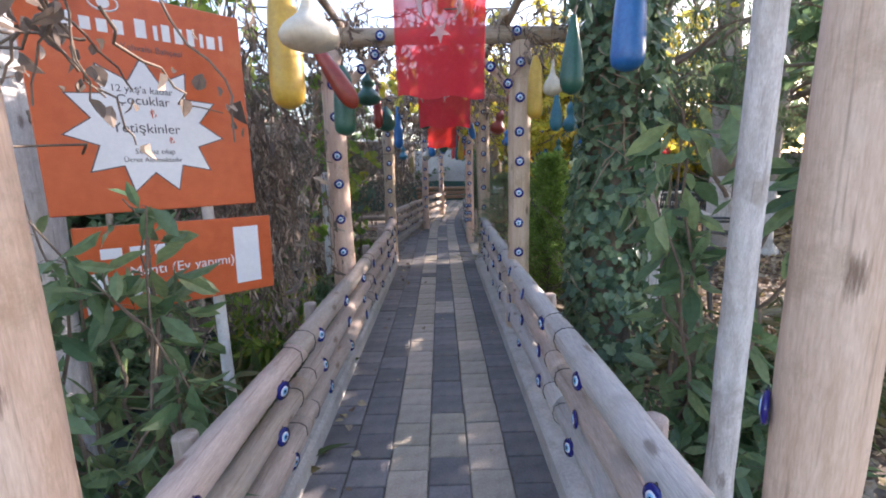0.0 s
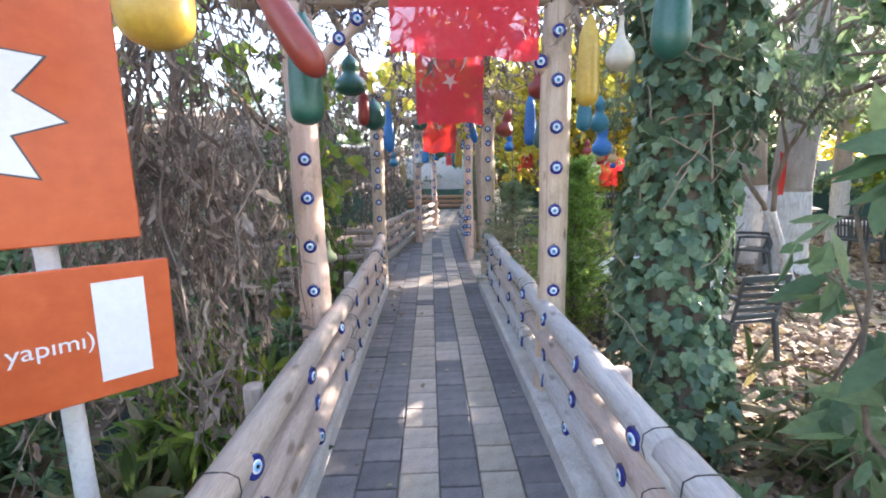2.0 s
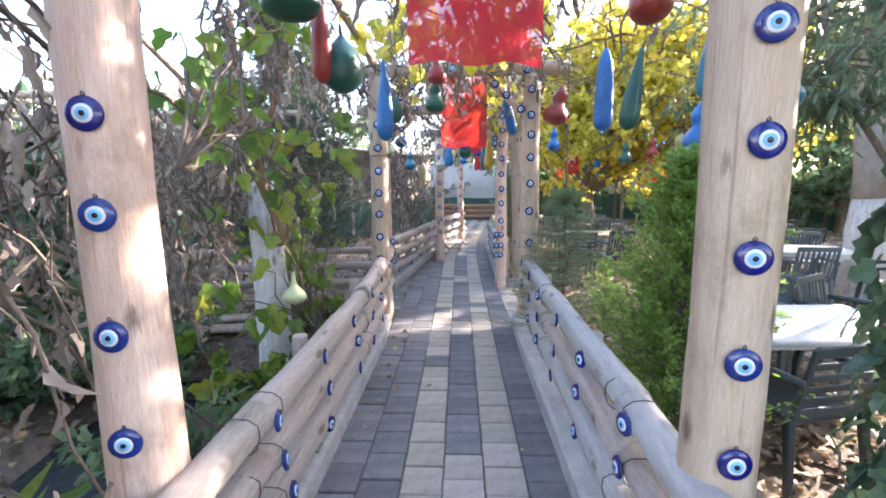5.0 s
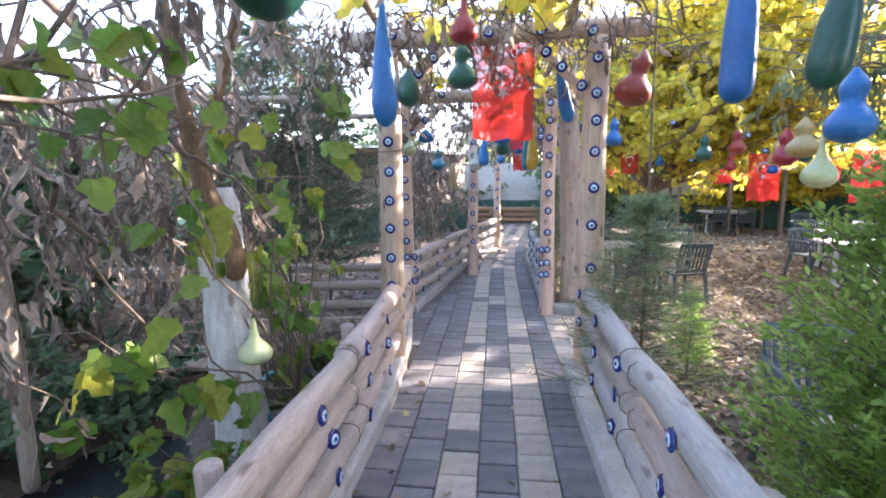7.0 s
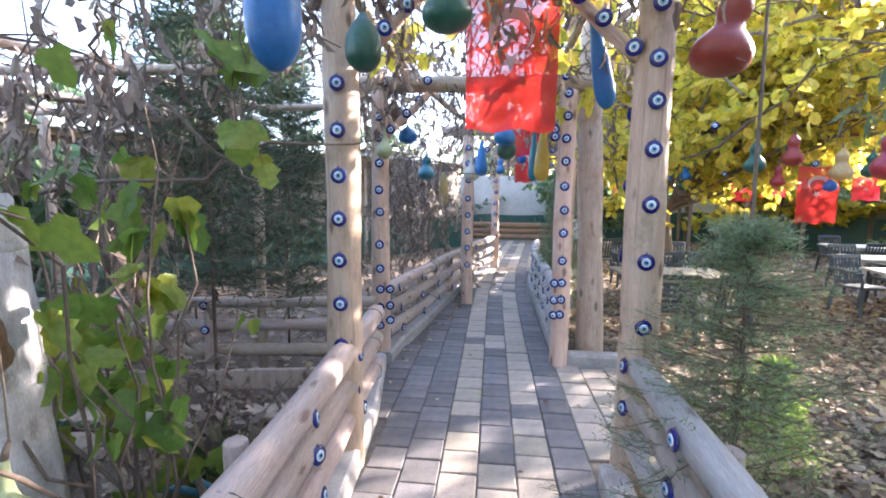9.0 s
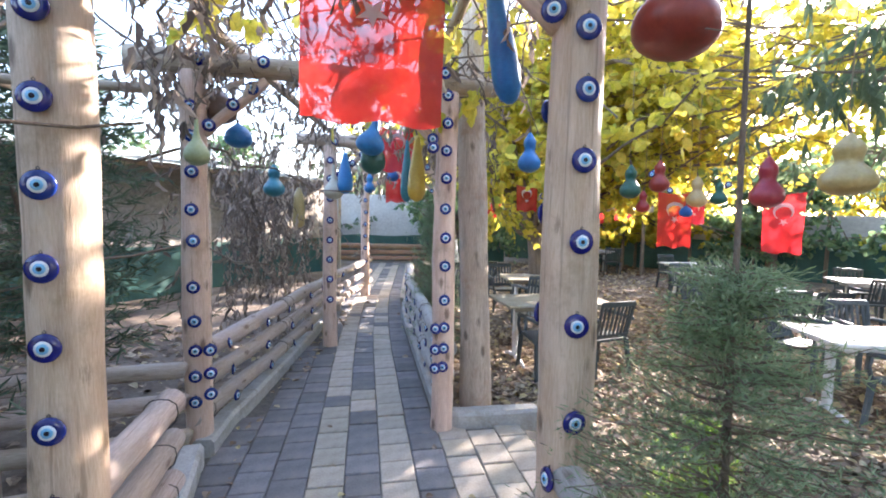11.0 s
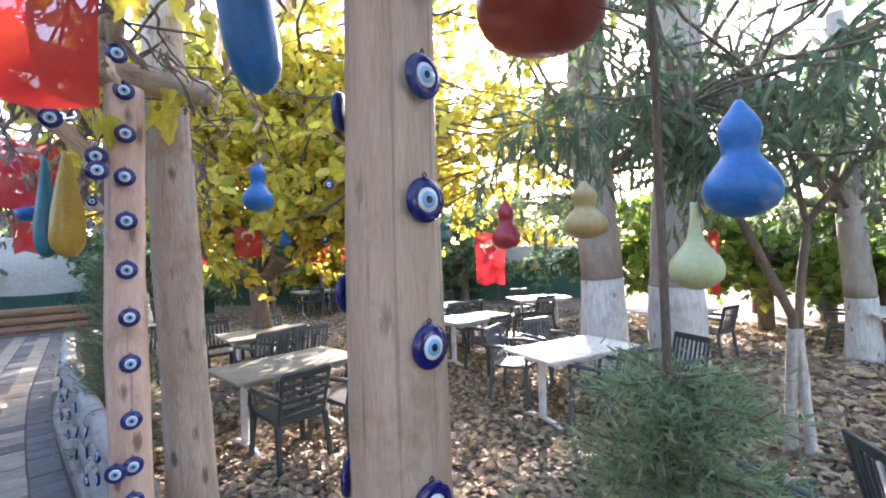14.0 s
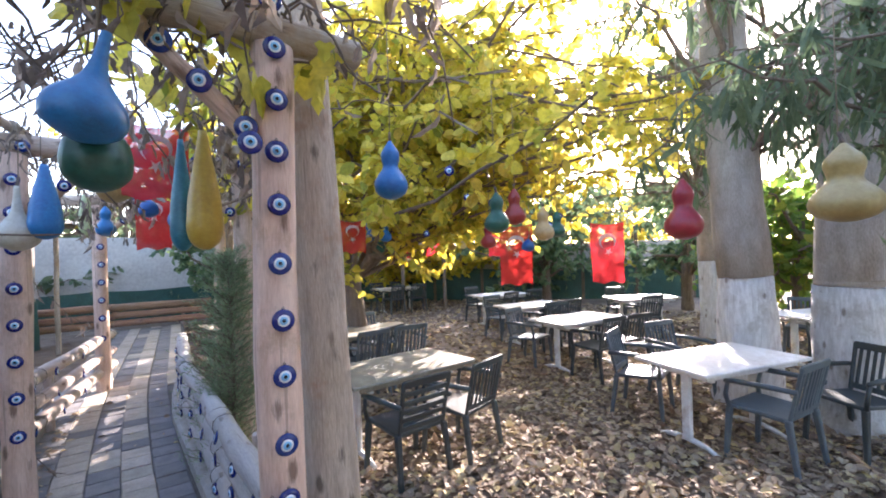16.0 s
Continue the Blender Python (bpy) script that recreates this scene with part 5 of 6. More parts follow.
for spec in (("long", "yellow", -0.61, 2.4, 1.75, 0.5, 0.068), ("flask", "white", -0.42, 2.08, 1.89, 0.22, 0.10), ("club", "red", -0.45, 3.03, 1.83, 0.52, 0.052, (0, -32)), ("long", "green", -0.56, 3.25, 1.70, 0.4, 0.066),
             ("club", "green", 0.76, 3.12, 1.89, 0.42, 0.066), ("long", "blue", 0.84, 2.55, 1.90, 0.42, 0.075), ("long", "yellow", 0.68, 3.72, 1.82, 0.42, 0.055), ("flask", "white", 0.75, 3.52, 1.94, 0.24, 0.062),
             ("club", "red", -0.62, 5.2, 1.90, 0.42, 0.05), ("round", "green", -0.55, 5.28, 1.87, 0.26, 0.10), ("club", "blue", -0.52, 6.3, 1.74, 0.55, 0.062), ("round", "green", -0.58, 7.2, 1.98, 0.24, 0.08),
             ("bottle", "green", -0.68, 5.0, 2.1, 0.3, 0.12), ("bottle", "red", 0.75, 5.0, 2.06, 0.30, 0.085), ("club", "green", 0.90, 5.6, 1.72, 0.42, 0.055, (0, 8)),
             ("bottle", "red", 0.85, 7.3, 1.96, 0.36, 0.118, (0, 14)), ("long", "blue", 0.95, 6.17, 1.78, 0.52, 0.062), ("club", "blue", 0.55, 7.75, 1.92, 0.5, 0.055, (8, -14)), ("bottle", "green", -0.20, 6.9, 2.02, 0.26, 0.085),
             ("flask", "red", -0.17, 6.6, 2.18, 0.26, 0.075), ("club", "yellow", 0.43, 9.7, 1.62, 0.52, 0.072), ("club", "teal", 0.36, 9.82, 1.62, 0.5, 0.05),
             ("flask", "blue", 0.04, 8.85, 1.86, 0.27, 0.09, (0, 12)), ("round", "green", 0.07, 8.98, 1.76, 0.2, 0.078), ("round", "green", -0.045, 8.36, 1.945, 0.22, 0.095), ("bottle", "blue", 2.12, 7.22, 1.69, 0.44, 0.128),
             ("flask", "pale", 2.08, 7.37, 1.42, 0.34, 0.098), ("bottle", "ochre", 2.32, 7.94, 1.64, 0.30, 0.115), ("bottle", "red", 2.63, 8.67, 1.60, 0.34, 0.104), ("bottle", "blue", 1.36, 9.67, 1.88, 0.33, 0.097),
             ("bottle", "teal", -0.81, 10.5, 1.66, 0.3, 0.10), ("round", "blue", -0.80, 9.3, 1.93, 0.16, 0.09), ("round", "brown", -0.88, 9.2, 2.06, 0.2, 0.10), ("long", "ochre", -0.66, 11.0, 1.36, 0.42, 0.06),
             ("flask", "pale", -0.90, 8.85, 1.76, 0.26, 0.07), ("flask", "white", -0.30, 10.9, 1.66, 0.36, 0.10), ("club", "blue", -0.18, 10.85, 1.72, 0.42, 0.08), ("bottle", "blue", 0.09, 13.0, 1.84, 0.3, 0.09),
             ("round", "blue", 0.38, 12.0, 1.95, 0.16, 0.075), ("round", "blue", 0.62, 12.5, 1.9, 0.18, 0.06), ("long", "pale", -0.06, 12.8, 1.84, 0.38, 0.05), ("round", "ochre", 0.05, 11.2, 2.02, 0.3, 0.10, (0, 60)),
             ("bottle", "green", 2.5, 10.0, 1.71, 0.32, 0.10), ("bottle", "red", 3.02, 10.3, 1.80, 0.33, 0.10), ("bottle", "ochre", 3.6, 10.46, 1.66, 0.34, 0.11), ("bottle", "green", 4.0, 10.6, 1.70, 0.28, 0.09),
             ("bottle", "red", 3.25, 10.9, 1.6, 0.26, 0.08), ("round", "blue", 3.75, 10.8, 1.55, 0.14, 0.07), ("bottle", "blue", 2.55, 12.2, 1.72, 0.26, 0.075), ("bottle", "blue", 2.72, 12.1, 1.72, 0.25, 0.075),
             ("bottle", "blue", 4.1, 13.0, 1.72, 0.24, 0.075), ("bottle", "ochre", 4.6, 13.2, 1.6, 0.24, 0.075), ("round", "white", 5.0, 13.4, 1.62, 0.16, 0.075), ("round", "green", 2.9, 12.6, 1.58, 0.2, 0.09), ("flask", "pale", -1.2, 6.2, 0.58, 0.24, 0.085),
             ("bottle", "teal", 2.35, 6.55, 1.95, 0.4, 0.135), ("club", "teal", 1.30, 5.55, 1.86, 0.42, 0.07), ("bottle", "teal", 1.5, 5.7, 1.86, 0.34, 0.085)):
    hi = None
    if spec[4] < 1.0:
        hi = spec[4] + spec[5] + 0.35
    elif spec[2] > 1.2:
        hi = 2.9
    gourd(*spec[:7], tilt=spec[7] if len(spec) > 7 else (0, 0), top=hi)


# ---- glass beads ----
def bead():
    b = part("evil_eye_bead", Geo().revolve([(0.012, -0.007), (0.034, -0.006), (0.0385, -0.002), (0.039, 0.002), (0.036, 0.006), (0.022, 0.0085)], 22), GLASSB)
    tagged(b, "round cobalt glass eye bead with white and pale blue rings", "glass bead", "glass eye beads")
    for nm, mt, r, z in (("white_ring", GLASSW, 0.0215, 0.0095), ("iris", GLASSL, 0.0145, 0.0110), ("pupil", GLASSK, 0.0068, 0.0122)):
        part(nm, Geo().revolve([(r, z - 0.004), (r * 0.96, z), (r * 0.5, z + 0.0006)], 18), mt, b)
    part("loop", Geo().tube([(0, 0.034, 0.0), (0.004, 0.043, 0), (0, 0.047, 0), (-0.004, 0.043, 0), (0, 0.036, 0)], 0.0018, 5), WIRE, b)
    return b


BEAD = bead()
first_bead = [True]


def hang_bead(x, y, z, nx, ny, nz=0.0, size=1.0):
    n = Vector((nx, ny, nz)).normalized()
    xa = Vector((0, 0, 1)).cross(n).normalized()
    m = Matrix.Translation((x, y, z)) @ Matrix((xa, n.cross(xa), n)).transposed().to_4x4()
    if first_bead[0]:
        first_bead[0] = False
        BEAD.matrix_basis = m
        return
    copy_thing(BEAD, m)


brng = random.Random(77)


def post_beads(px, py, heights, face=(0.0, -1.0), r=0.080):
    f = Vector(face).normalized()
    for z in heights:
        j = brng.uniform(-0.12, 0.12)
        hang_bead(px + (f.x + j * 0.3) * (r + 0.006), py + f.y * (r + 0.006), z, f.x + j, f.y, 0)


post_beads(0.655, 4.185, (0.79, 1.035, 1.28, 1.53, 1.76, 2.02, 2.28), (-0.15, -1), 0.090)
post_beads(-0.83, 4.175, (0.825, 1.095, 1.38, 1.60, 1.90, 2.14), (0.2, -1), 0.090)
post_beads(0.685, 7.51, (0.86, 1.17, 1.433, 1.68, 1.89, 2.07, 2.3), (-0.1, -1), 0.090)
post_beads(0.685, 7.51, (1.18, 1.52, 1.86), (-0.75, 1), 0.090)
post_beads(-0.80, 7.535, (0.70, 0.919, 1.142, 1.35, 1.562, 1.78, 2.0), (0.15, -1), 0.090)
post_beads(0.572, 9.17, (0.47, 0.60, 0.745, 0.934, 1.168, 1.359, 1.555, 1.758, 1.94, 2.12, 2.3), (-0.15, -1))
post_beads(-1.0, 9.09, (0.34, 0.5, 0.66, 0.842, 1.05, 1.33, 1.516, 1.74, 1.95, 2.12), (0.15, -1))
post_beads(-0.36, 11.3, (0.55, 0.78, 1.0, 1.22, 1.44, 1.68, 1.9, 2.1), (0.0, -1))
post_beads(0.03, 14.5, (0.65, 0.9, 1.12, 1.34, 1.56, 1.78, 2.0, 2.15), (0.05, -1))
post_beads(0.74, 1.28, (1.0,), (-1, 0.8))
for z in (0.47, 0.60, 0.745):
    hang_bead(0.50, 9.06, z, -0.4, -1)
    hang_bead(-0.90, 9.0, z - 0.08, 0.4, -1)
hang_bead(0.46, 9.04, 1.95, -0.2, -1)
hang_bead(-2.4, 8.66, 0.55, 0.2, -1), hang_bead(-2.4, 8.66, 0.34, 0.2, -1)


def rail_beads(pts, heights, y0, y1, step, inward, r=0.057):
    y = y0
    while y < y1:
        for k, z in enumerate(heights):
            yy = y + 0.05 * k + brng.uniform(-0.05, 0.05)
            x = float(np.interp(yy, [p[1] for p in pts], [p[0] for p in pts]))
            hang_bead(x + inward * (r + 0.010 - 0.008 * (k > 0)), yy, z - brng.uniform(0.0, 0.03), inward, brng.uniform(-0.35, 0.25), brng.uniform(-0.1, 0.25))
        y += step * brng.uniform(0.85, 1.15)


rail_beads([(-0.73, 0.3), (-0.705, 4.5), (-0.705, 6.2), (-0.83, 8.25)], (0.645, 0.455, 0.275), 1.55, 8.1, 0.58, 1)
rail_beads([(0.60, 0.3), (0.605, 4.6), (0.62, 6.1), (0.68, 7.55)], (0.672, 0.475, 0.29), 1.5, 7.5, 0.56, -1)
rail_beads([(-1.0, 9.1), (-0.75, 10.6), (-0.44, 12.6), (0.12, 15.0)], (0.61, 0.41, 0.21), 9.4, 14.2, 0.62, 1)
rail_beads([(0.62, 9.25), (0.64, 10.6), (0.66, 12.4), (0.86, 14.3)], (0.55, 0.37, 0.19), 9.5, 13.8, 0.52, -1)
for (l, r, top) in ARCHES[1:]:
    for k in range(5):
        u = (0.04, 0.27, 0.5, 0.74, 0.97)[k]
        hang_bead(l[0] + (r[0] - l[0]) * u, l[1] - 0.085, top + 0.05 + brng.uniform(-0.02, 0.03), brng.uniform(-0.2, 0.2), -1)
    for s, p in ((1, l), (-1, r)):
        for u in (0.12, 0.5, 0.8):
            hang_bead(p[0] + s * (0.06 + 0.36 * u), p[1] - 0.048, top - 0.36 + 0.34 * u, s * 0.3 + brng.uniform(-0.2, 0.2), -1, -0.1)
for x, y, z in ((3.35, 10.9, 2.05), (3.6, 11.2, 2.12), (2.9, 10.8, 2.1), (4.25, 10.9, 1.85), (4.3, 10.8, 1.95), (3.9, 11.3, 1.9), (2.2, 10.2, 2.2), (3.1, 11.8, 1.8)):
    hang_bead(x, y, z, -0.7, -0.8)


# ---- garden furniture ----
def chair(mat, label, ladder=False):
    """A resin garden armchair with an upright-slatted or ladder back, facing +y, feet at z 0."""
    t = thing("garden_chair", label, "chair", "resin garden chairs")
    seat = bevel_box(0.46, 0.44, 0.035, 0.012, 2)
    for v in seat.verts:
        v.co.z += -0.012 * (1 - (v.co.x / 0.23) ** 2) + 0.01 * (v.co.y / 0.22)
    part("seat", seat, mat, t, "", pose(0, 0.01, 0.43), False)
    for x, y, dx, dy in ((-0.23, 0.20, -0.02, 0.03), (0.23, 0.20, 0.02, 0.03), (-0.22, -0.21, -0.02, -0.06), (0.22, -0.21, 0.02, -0.06)):
        leg = bevel_box(0.05, 0.045, 0.43, 0.008)
        for v in leg.verts:
            k = 0.5 - v.co.z / 0.43
            v.co.x, v.co.y = v.co.x * (1 - 0.25 * k) + dx * k, v.co.y * (1 - 0.25 * k) + dy * k
        part("leg", leg, mat, t, "", pose(x, y, 0.215), False)
    back = pose(0, -0.215, 0.43, 13)
    for i in range(4 if ladder else 0):
        rung = bevel_box(0.42, 0.014, 0.042, 0.005)
        part("back_slat", rung, mat, t, "", back @ pose(0, -0.006, 0.12 + 0.068 * i), False)
    for i in range(0 if ladder else 7):
        x = -0.165 + 0.055 * i
        part("back_slat", bevel_box(0.030, 0.012, 0.33, 0.004), mat, t, "", back @ pose(x, -0.012 * (1 - (x / 0.2) ** 2), 0.215), False)
    for s in (-1, 1):
        part("back_post", bevel_box(0.035, 0.025, 0.44, 0.008), mat, t, "", back @ pose(s * 0.212, 0, 0.21, 0, s * 1.5), False)
    top = bevel_box(0.45, 0.024, 0.065, 0.01, 2)
    for v in top.verts:
        v.co.z += 0.02 * (1 - (v.co.x / 0.225) ** 2)
        v.co.y -= 0.014 * (1 - (v.co.x / 0.225) ** 2)
    part("top_rail", top, mat, t, "", back @ pose(0, 0, 0.405), False)
    part("lower_rail", bevel_box(0.42, 0.02, 0.05, 0.006), mat, t, "", back @ pose(0, -0.004, 0.045), False)
    for s in (-1, 1):
        arm = Geo().tube([(s * 0.235, -0.28, 0.655), (s * 0.262, -0.08, 0.66), (s * 0.268, 0.12, 0.655), (s * 0.262, 0.22, 0.64)], [0.02, 0.022, 0.023, 0.016], 8)
        part("armrest", arm, mat, t)
        part("arm_support", Geo().tube([(s * 0.262, 0.19, 0.645), (s * 0.258, 0.215, 0.53), (s * 0.235, 0.20, 0.42)], [0.016, 0.018, 0.02], 8), mat, t)
    return t


def table(topmat, label, w=1.3, d=0.76, h=0.735):
    t = thing("garden_table", label, "table", "garden tables")
    part("tabletop", bevel_box(w, d, 0.032, 0.01, 2), topmat, t, "", pose(0, 0, h - 0.016), False)
    for s in (-1, 1):
        part("apron", bevel_box(w * 0.86, 0.02, 0.05, 0.004), topmat, t, "", pose(0, s * d * 0.4, h - 0.055), False)
        part("leg", bevel_box(0.045, 0.095, h - 0.09, 0.012), STEELW, t, "white painted pedestal leg", pose(s * w * 0.33, 0, (h - 0.09) / 2 + 0.04), False)
        part("foot", Geo().tube([(s * w * 0.33, -0.29, 0.012), (s * w * 0.33, -0.18, 0.045), (s * w * 0.33, 0, 0.065), (s * w * 0.33, 0.18, 0.045), (s * w * 0.33, 0.29, 0.012)], [0.018, 0.022, 0.026, 0.022, 0.018], 8), STEELW, t, "curved white foot")
        part("head", bevel_box(0.045, d * 0.7, 0.04, 0.006), STEELW, t, "", pose(s * w * 0.33, 0, h - 0.10), False)
    return t


C1 = chair(PLASTIC, "dark green-black slatted resin garden armchair")
C2 = chair(PLASTICB, "faded blue-grey slatted resin garden armchair")
C3 = chair(PLASTIC, "dark resin garden armchair with a ladder back", True)
B1 = table(TOPW, "white rectangular garden table with pedestal legs")
B2 = table(TOPD, "dusty brownish garden table strewn with debris")
placed = {}


def put(ob, x, y, turn):
    m = pose(x, y, ground_height(x, y) - 0.005, 0, 0, turn)
    if ob not in placed:
        placed[ob] = True
        ob.matrix_basis = m
        return ob
    return copy_thing(ob, m)


# turn is the heading of the seat's front, counter-clockwise from +y
for ob, x, y, a in ((B1, 4.55, 9.24, -17), (B2, 2.22, 11.10, 2), (B2, 2.95, 13.1, -5), (B1, 5.70, 11.6, -9), (B1, 6.6, 13.3, -8), (B1, 7.6, 15.2, -10), (B1, 8.8, 12.3, -30), (B1, 8.1, 9.3, -25), (B1, 2.2, 6.0, 2),
                    (B1, 9.6, 6.6, 10), (B1, 7.2, 19.3, -10), (B2, 1.9, 15.2, 4)):
    put(ob, x, y, a)
for ob, x, y, a in ((C2, 4.35, 8.80, -8), (C2, 4.62, 10.02, 195), (C2, 5.35, 9.95, 165), (C1, 5.10, 8.42, 62), (C3, 2.0, 10.62, 2), (C1, 2.56, 10.60, 14), (C2, 2.62, 12.62, 5), (C2, 3.2, 12.6, -5), (C1, 2.9, 12.75, 15),
                    (C1, 2.5, 13.75, 180), (C2, 3.3, 13.7, 175), (C1, 5.4, 11.1, -5), (C1, 6.0, 11.05, -12), (C1, 6.2, 12.1, 170), (C2, 5.3, 12.2, 190), (C1, 6.2, 12.75, 0), (C1, 6.85, 12.8, -15), (C2, 6.4, 13.9, 178),
                    (C1, 7.2, 14.7, 0), (C1, 7.9, 14.6, -10), (C1, 7.5, 15.8, 180), (C1, 8.3, 12.0, -25), (C1, 9.1, 12.9, 150), (C1, 7.5, 9.0, -70), (C2, 8.7, 9.6, 100), (C1, 8.2, 8.75, -15),
                    (C3, 1.88, 5.55, 10), (C2, 1.75, 6.55, 175), (C2, 2.6, 6.55, 185), (C3, 2.62, 5.25, 8), (C2, 2.62, 6.98, -118), (C1, 3.12, 6.62, -150), (C1, 9.2, 6.0, 0), (C1, 9.9, 7.2, 180),
                    (C1, 1.6, 14.6, 0), (C1, 2.3, 14.7, 10), (C1, 6.8, 18.8, 0), (C1, 7.6, 18.75, -20), (C1, 7.0, 19.9, 175), (C1, 7.7, 19.8, 190)):
    put(ob, x, y, a)

# ---- open shelter at the far side of the garden ----
shelter = thing("open_shelter", "dark open-sided shelter with a low sheet roof", "shelter", at=(7.3, 19.6, GROUND))
part("roof", bevel_box(3.2, 2.0, 0.08, 0.01), BARK, shelter, "dark sagging roof sheet", pose(7.3, 19.6, 2.02, 5, 0, -12), False)
for dx, dy in ((-1.4, -0.8), (1.4, -0.8), (-1.4, 0.8), (1.4, 0.8), (0, -0.85)):
    part("post", bevel_box(0.09, 0.09, 2.2, 0.006), BARK, shelter, "", pose(7.3 + dx * 0.98 + dy * 0.2, 19.6 + dy * 0.98 - dx * 0.2, GROUND + 1.08, 0, 0, -12), False)
part("fascia", bevel_box(3.2, 0.05, 0.2, 0.006), OLDLOG, shelter, "", pose(7.1, 18.65, 1.86, 0, 0, -12), False)

# ---- odds and ends by the ditch ----
hose = thing("garden_hose", "faded blue garden hose looped on the bank", "hose", at=(-1.35, 6.9, -0.2))
part("tube", Geo().tube([(-1.25 + 0.22 * math.cos(a), 6.75 + 0.3 * math.sin(a), -0.12 + 0.34 * math.sin(a * 0.5) ** 2 + 0.01 * a) for a in [0.25 * i for i in range(34)]], 0.016, 8), PAINT["teal"], hose)
prop = thing("prop_pole", "dark pole propped slantwise behind the rail", "pole", at=(-1.0, 7.0, -0.2))
log("pole", (-0.98, 6.85, -0.2), (-1.75, 7.15, 0.95), 0.016, 0.013, BARK, prop, "", 611, 0.01)
for k, (a, b) in enumerate((((-1.02, 8.72, 0.02), (-3.3, 8.30, -0.04)), ((-1.0, 8.35, -0.10), (-3.4, 7.95, -0.14)), ((-1.05, 8.0, -0.12), (-3.3, 7.62, -0.15)))):
    d = Vector(b) - Vector(a)
    pk = thing("plank", "weathered brown plank laid across the ditch end", "plank", "planks over the ditch", at=a)
    part("board", bevel_box(d.length, 0.035, 0.16, 0.006) if k == 0 else bevel_box(d.length, 0.22, 0.035, 0.006), OLDLOG, pk, "", pose(*(Vector(a) + d / 2), 0, 0, math.degrees(math.atan2(d.y, d.x))), False)

# ---- leaf litter ----
litter = thing("leaf_litter", "brown and straw-coloured fallen leaves all over the ground", "fallen leaves", kind="stuff", at=(4, 9, GROUND))
rng = np.random.default_rng(301)
for k, (lo, hi, n, sz) in enumerate((((0.9, 7.6), (7.0, 12.5), 26000, 0.075), ((0.8, 2.2), (5.0, 8.0), 7500, 0.08), ((1.2, 12), (12, 22), 9000, 0.11), ((6.5, 4), (12, 12.5), 6500, 0.11), ((-4.5, 1.5), (-0.95, 13), 4200, 0.085), ((4.8, 3.0), (7.2, 7.8), 6500, 0.08))):
    x, y = rng.uniform(lo[0], hi[0], n), rng.uniform(lo[1], hi[1], n)
    keep = np.array([not (left_edge(b) - 0.2 < a < right_edge(b) + 0.12) for a, b in zip(x, y)])
    x, y = x[keep], y[keep]
    z = np.array([ground_height(a, b) for a, b in zip(x, y)]) + rng.uniform(0.004, 0.03, len(x))
    ax = np.stack([rng.normal(size=len(x)), rng.normal(size=len(x)), rng.normal(size=len(x)) * 0.22], 1)
    up = np.tile([0, 0, 1.0], (len(x), 1))
    leaf_part("litter_layer", np.stack([x, y, z], 1), ax, sz * rng.uniform(0.5, 1.35, len(x)), "oval" if k % 2 == 0 else "ivy", LITTER, litter, 303 + k, "", 0.35, 0.2, up)
n = 210
y = np.concatenate([rng.uniform(2.0, 16.5, 130), rng.uniform(10.2, 13.6, 80)])
x = np.array([rng.uniform(left_edge(b) + 0.03, min(right_edge(b), 1.0) - 0.02) for b in y])
edge = rng.uniform(size=n) < np.where(np.arange(n) < 130, 0.55, 0.9)
x = np.where(edge, np.array([left_edge(b) for b in y]) + rng.uniform(0.02, 0.22, n), x)
leaf_part("litter_layer", np.stack([x, y, np.full(n, 0.008)], 1), np.stack([rng.normal(size=n), rng.normal(size=n), np.full(n, 0.05)], 1), rng.uniform(0.025, 0.075, n), "oval", LITTER, litter, 320, "stray leaves on the paving", 0.4, 0.2, np.tile([0, 0, 1.0], (n, 1)))

# ---- pavers ----
TW, TL = 0.205, 0.21


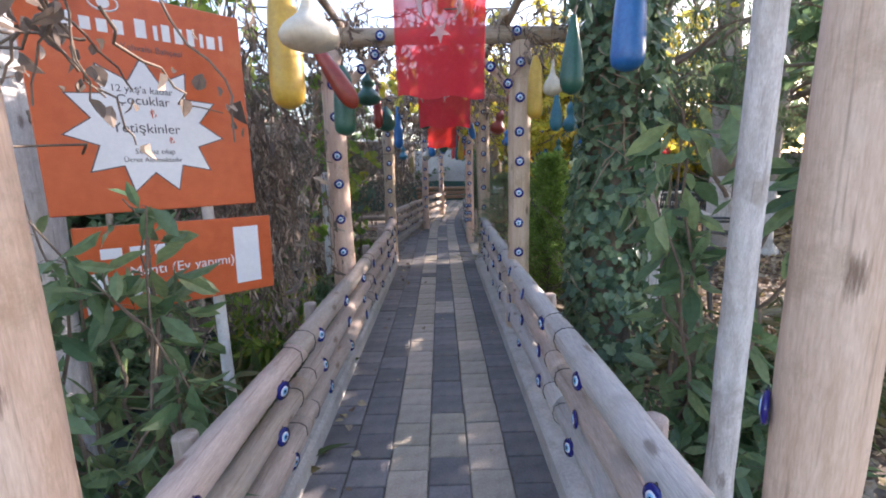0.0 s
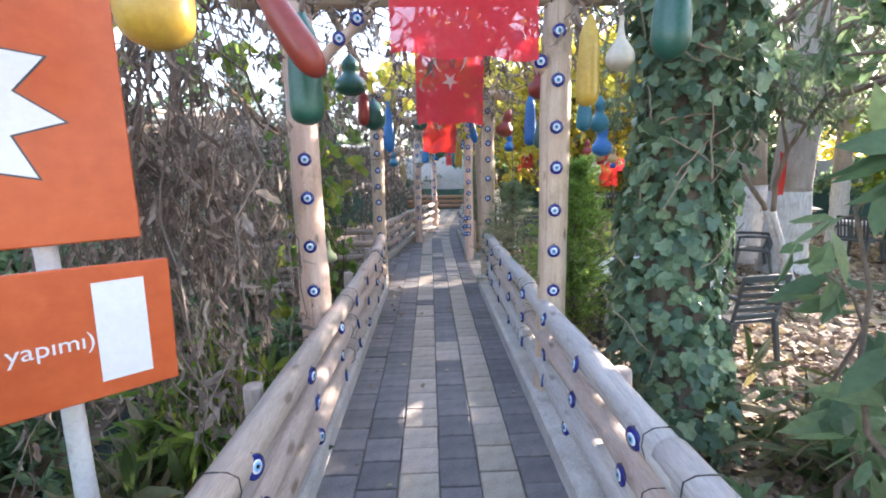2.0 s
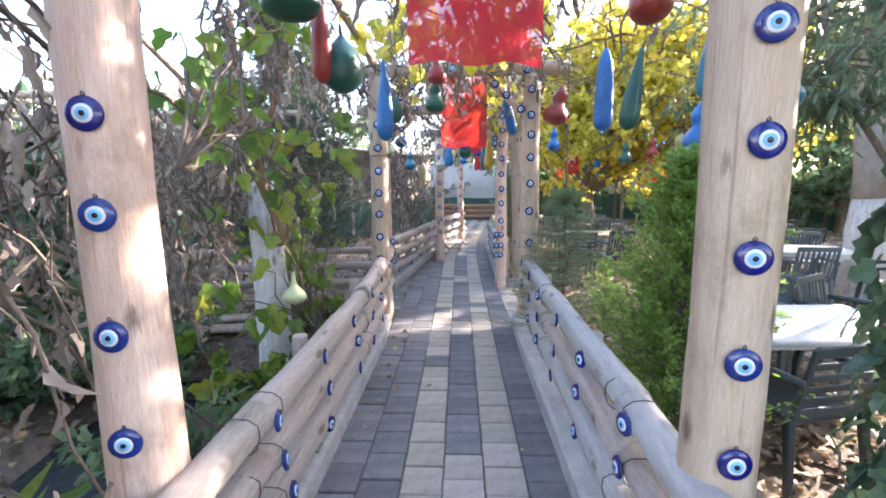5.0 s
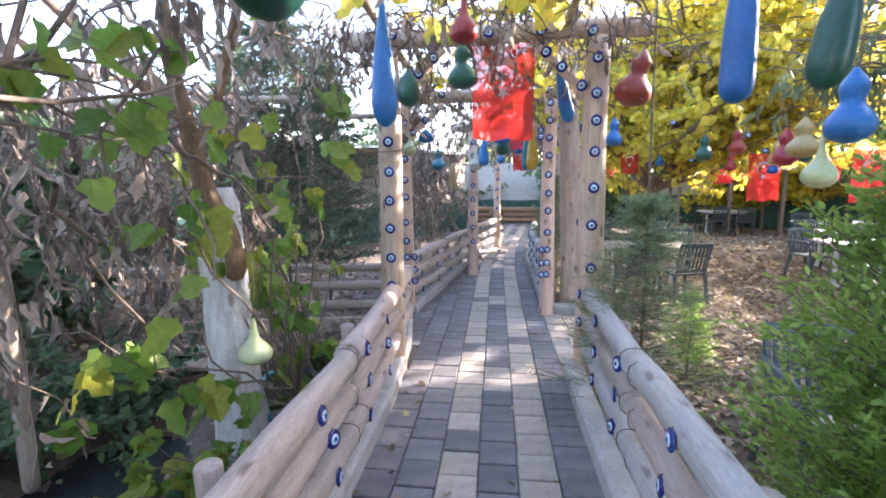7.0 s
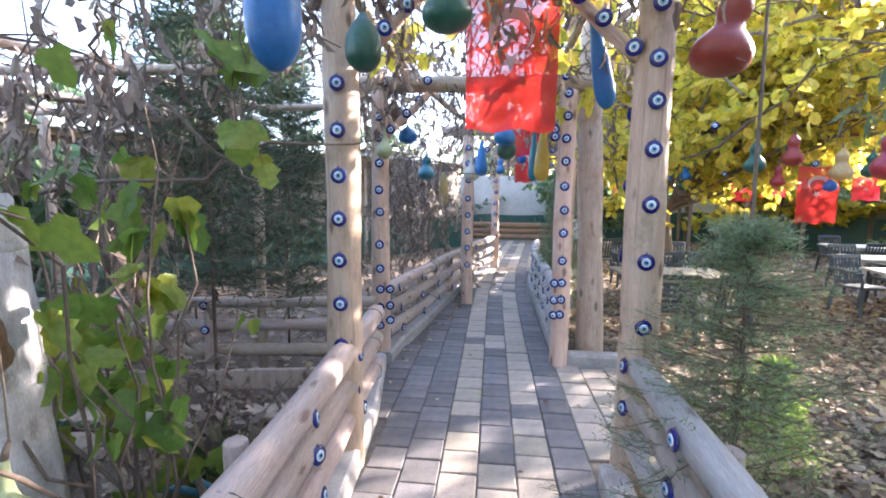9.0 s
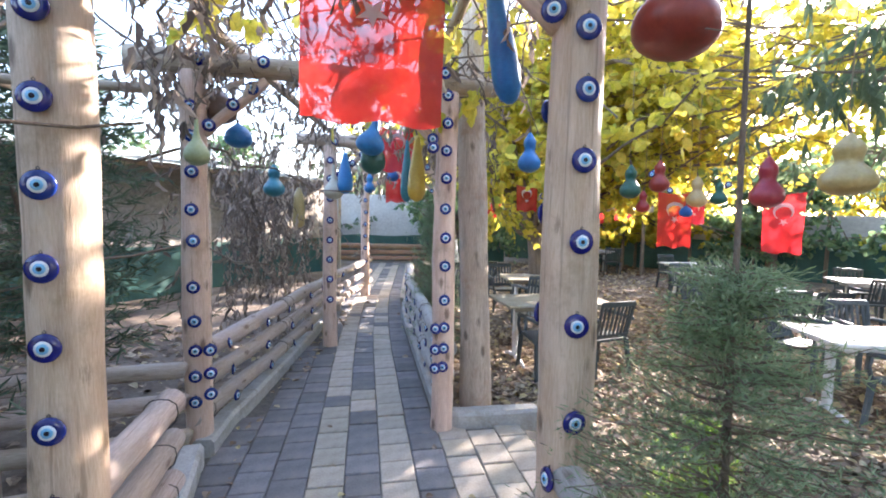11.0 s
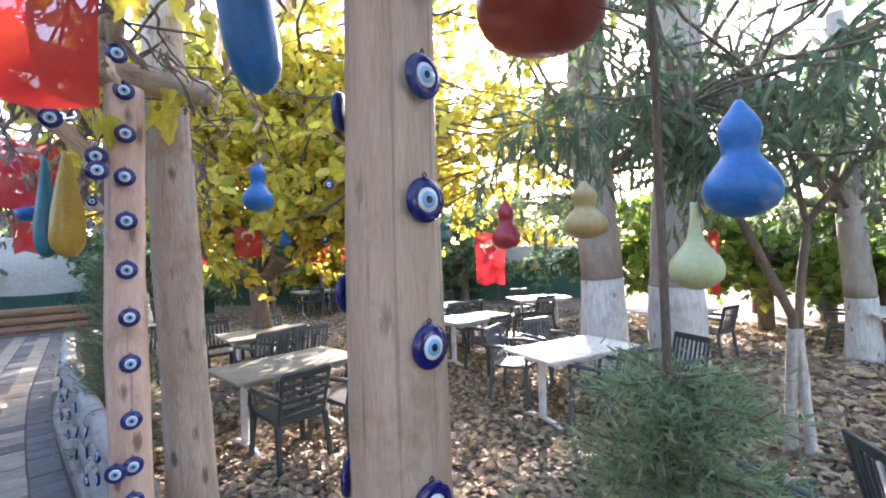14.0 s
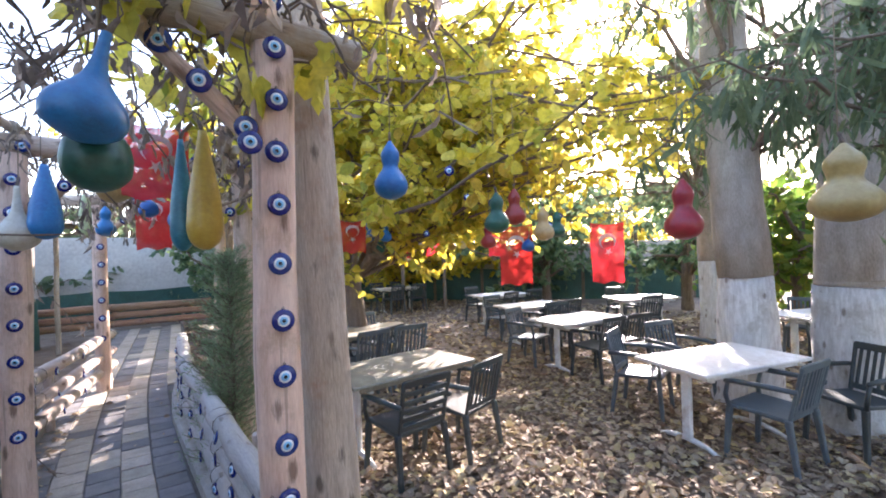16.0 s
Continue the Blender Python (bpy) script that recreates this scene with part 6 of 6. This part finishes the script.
def paver_mesh(name, mat):
    me = as_mesh(name, bevel_box(TW - 0.007, TL - 0.008, 0.05, 0.005, 1))
    me.materials.append(mat)
    return me


PAVE = {"d": paver_mesh("dark_paver", TILE_D), "l": paver_mesh("buff_paver", TILE_L)}
prng = random.Random(9)
pieces = []
row = 0
y = 0.9
while y < 20.2:
    yc = y + TL / 2
    c, le, re = centre(yc), left_edge(yc), right_edge(yc)
    slope = (centre(yc + 0.1) - centre(yc - 0.1)) / 0.2
    for k in range(-6, 8):
        xc = c + k * TW
        if xc - TW * 0.25 < le - 0.02 or xc + TW * 0.25 > re + 0.05:
            continue
        light = k in (-1, 1) or (k == 0 and (row * 7 + 3) % 11 in (0, 4)) or (k >= 3 and xc > 0.56)
        if k in (-1, 1) and prng.random() < 0.04:
            light = not light
        off = (0.5 * TL if k % 2 else 0.0) + prng.uniform(-0.004, 0.004)
        pieces.append(("l" if light else "d", xc + prng.uniform(-0.002, 0.002), yc + off, prng.uniform(-0.004, 0.003), math.degrees(-math.atan(slope)) + prng.uniform(-0.7, 0.7)))
    y += TL
    row += 1
pieces.sort(key=lambda p: abs(p[2] - 6.0))
rest = Geo()
restd = Geo()
for i, (k, x, yc, z, a) in enumerate(pieces):
    m = pose(x, yc, z - 0.025, prng.uniform(-0.4, 0.4), prng.uniform(-0.4, 0.4), a)
    if i < 300:
        ob = new("paver", PAVE[k])
        ob.parent = floor
        ob.matrix_basis = m
    else:
        me = PAVE[k]
        (rest if k == "l" else restd).add([tuple(m @ v.co) for v in me.vertices], [tuple(f.vertices) for f in me.polygons])
ISL_D = material("dark_paver_far", (0.135, 0.128, 0.128), (0.225, 0.212, 0.208), 9, 0.78, 0.25, vary=0.2, island=True, dirt=(0.22, 0.20, 0.18))
ISL_L = material("buff_paver_far", (0.34, 0.29, 0.23), (0.50, 0.44, 0.36), 9, 0.78, 0.25, vary=0.14, island=True, dirt=(0.30, 0.26, 0.21))
tagged(part("paving", rest, ISL_L, floor, "", Matrix(), False), kind="stuff")
tagged(part("paving", restd, ISL_D, floor, "", Matrix(), False), kind="stuff")
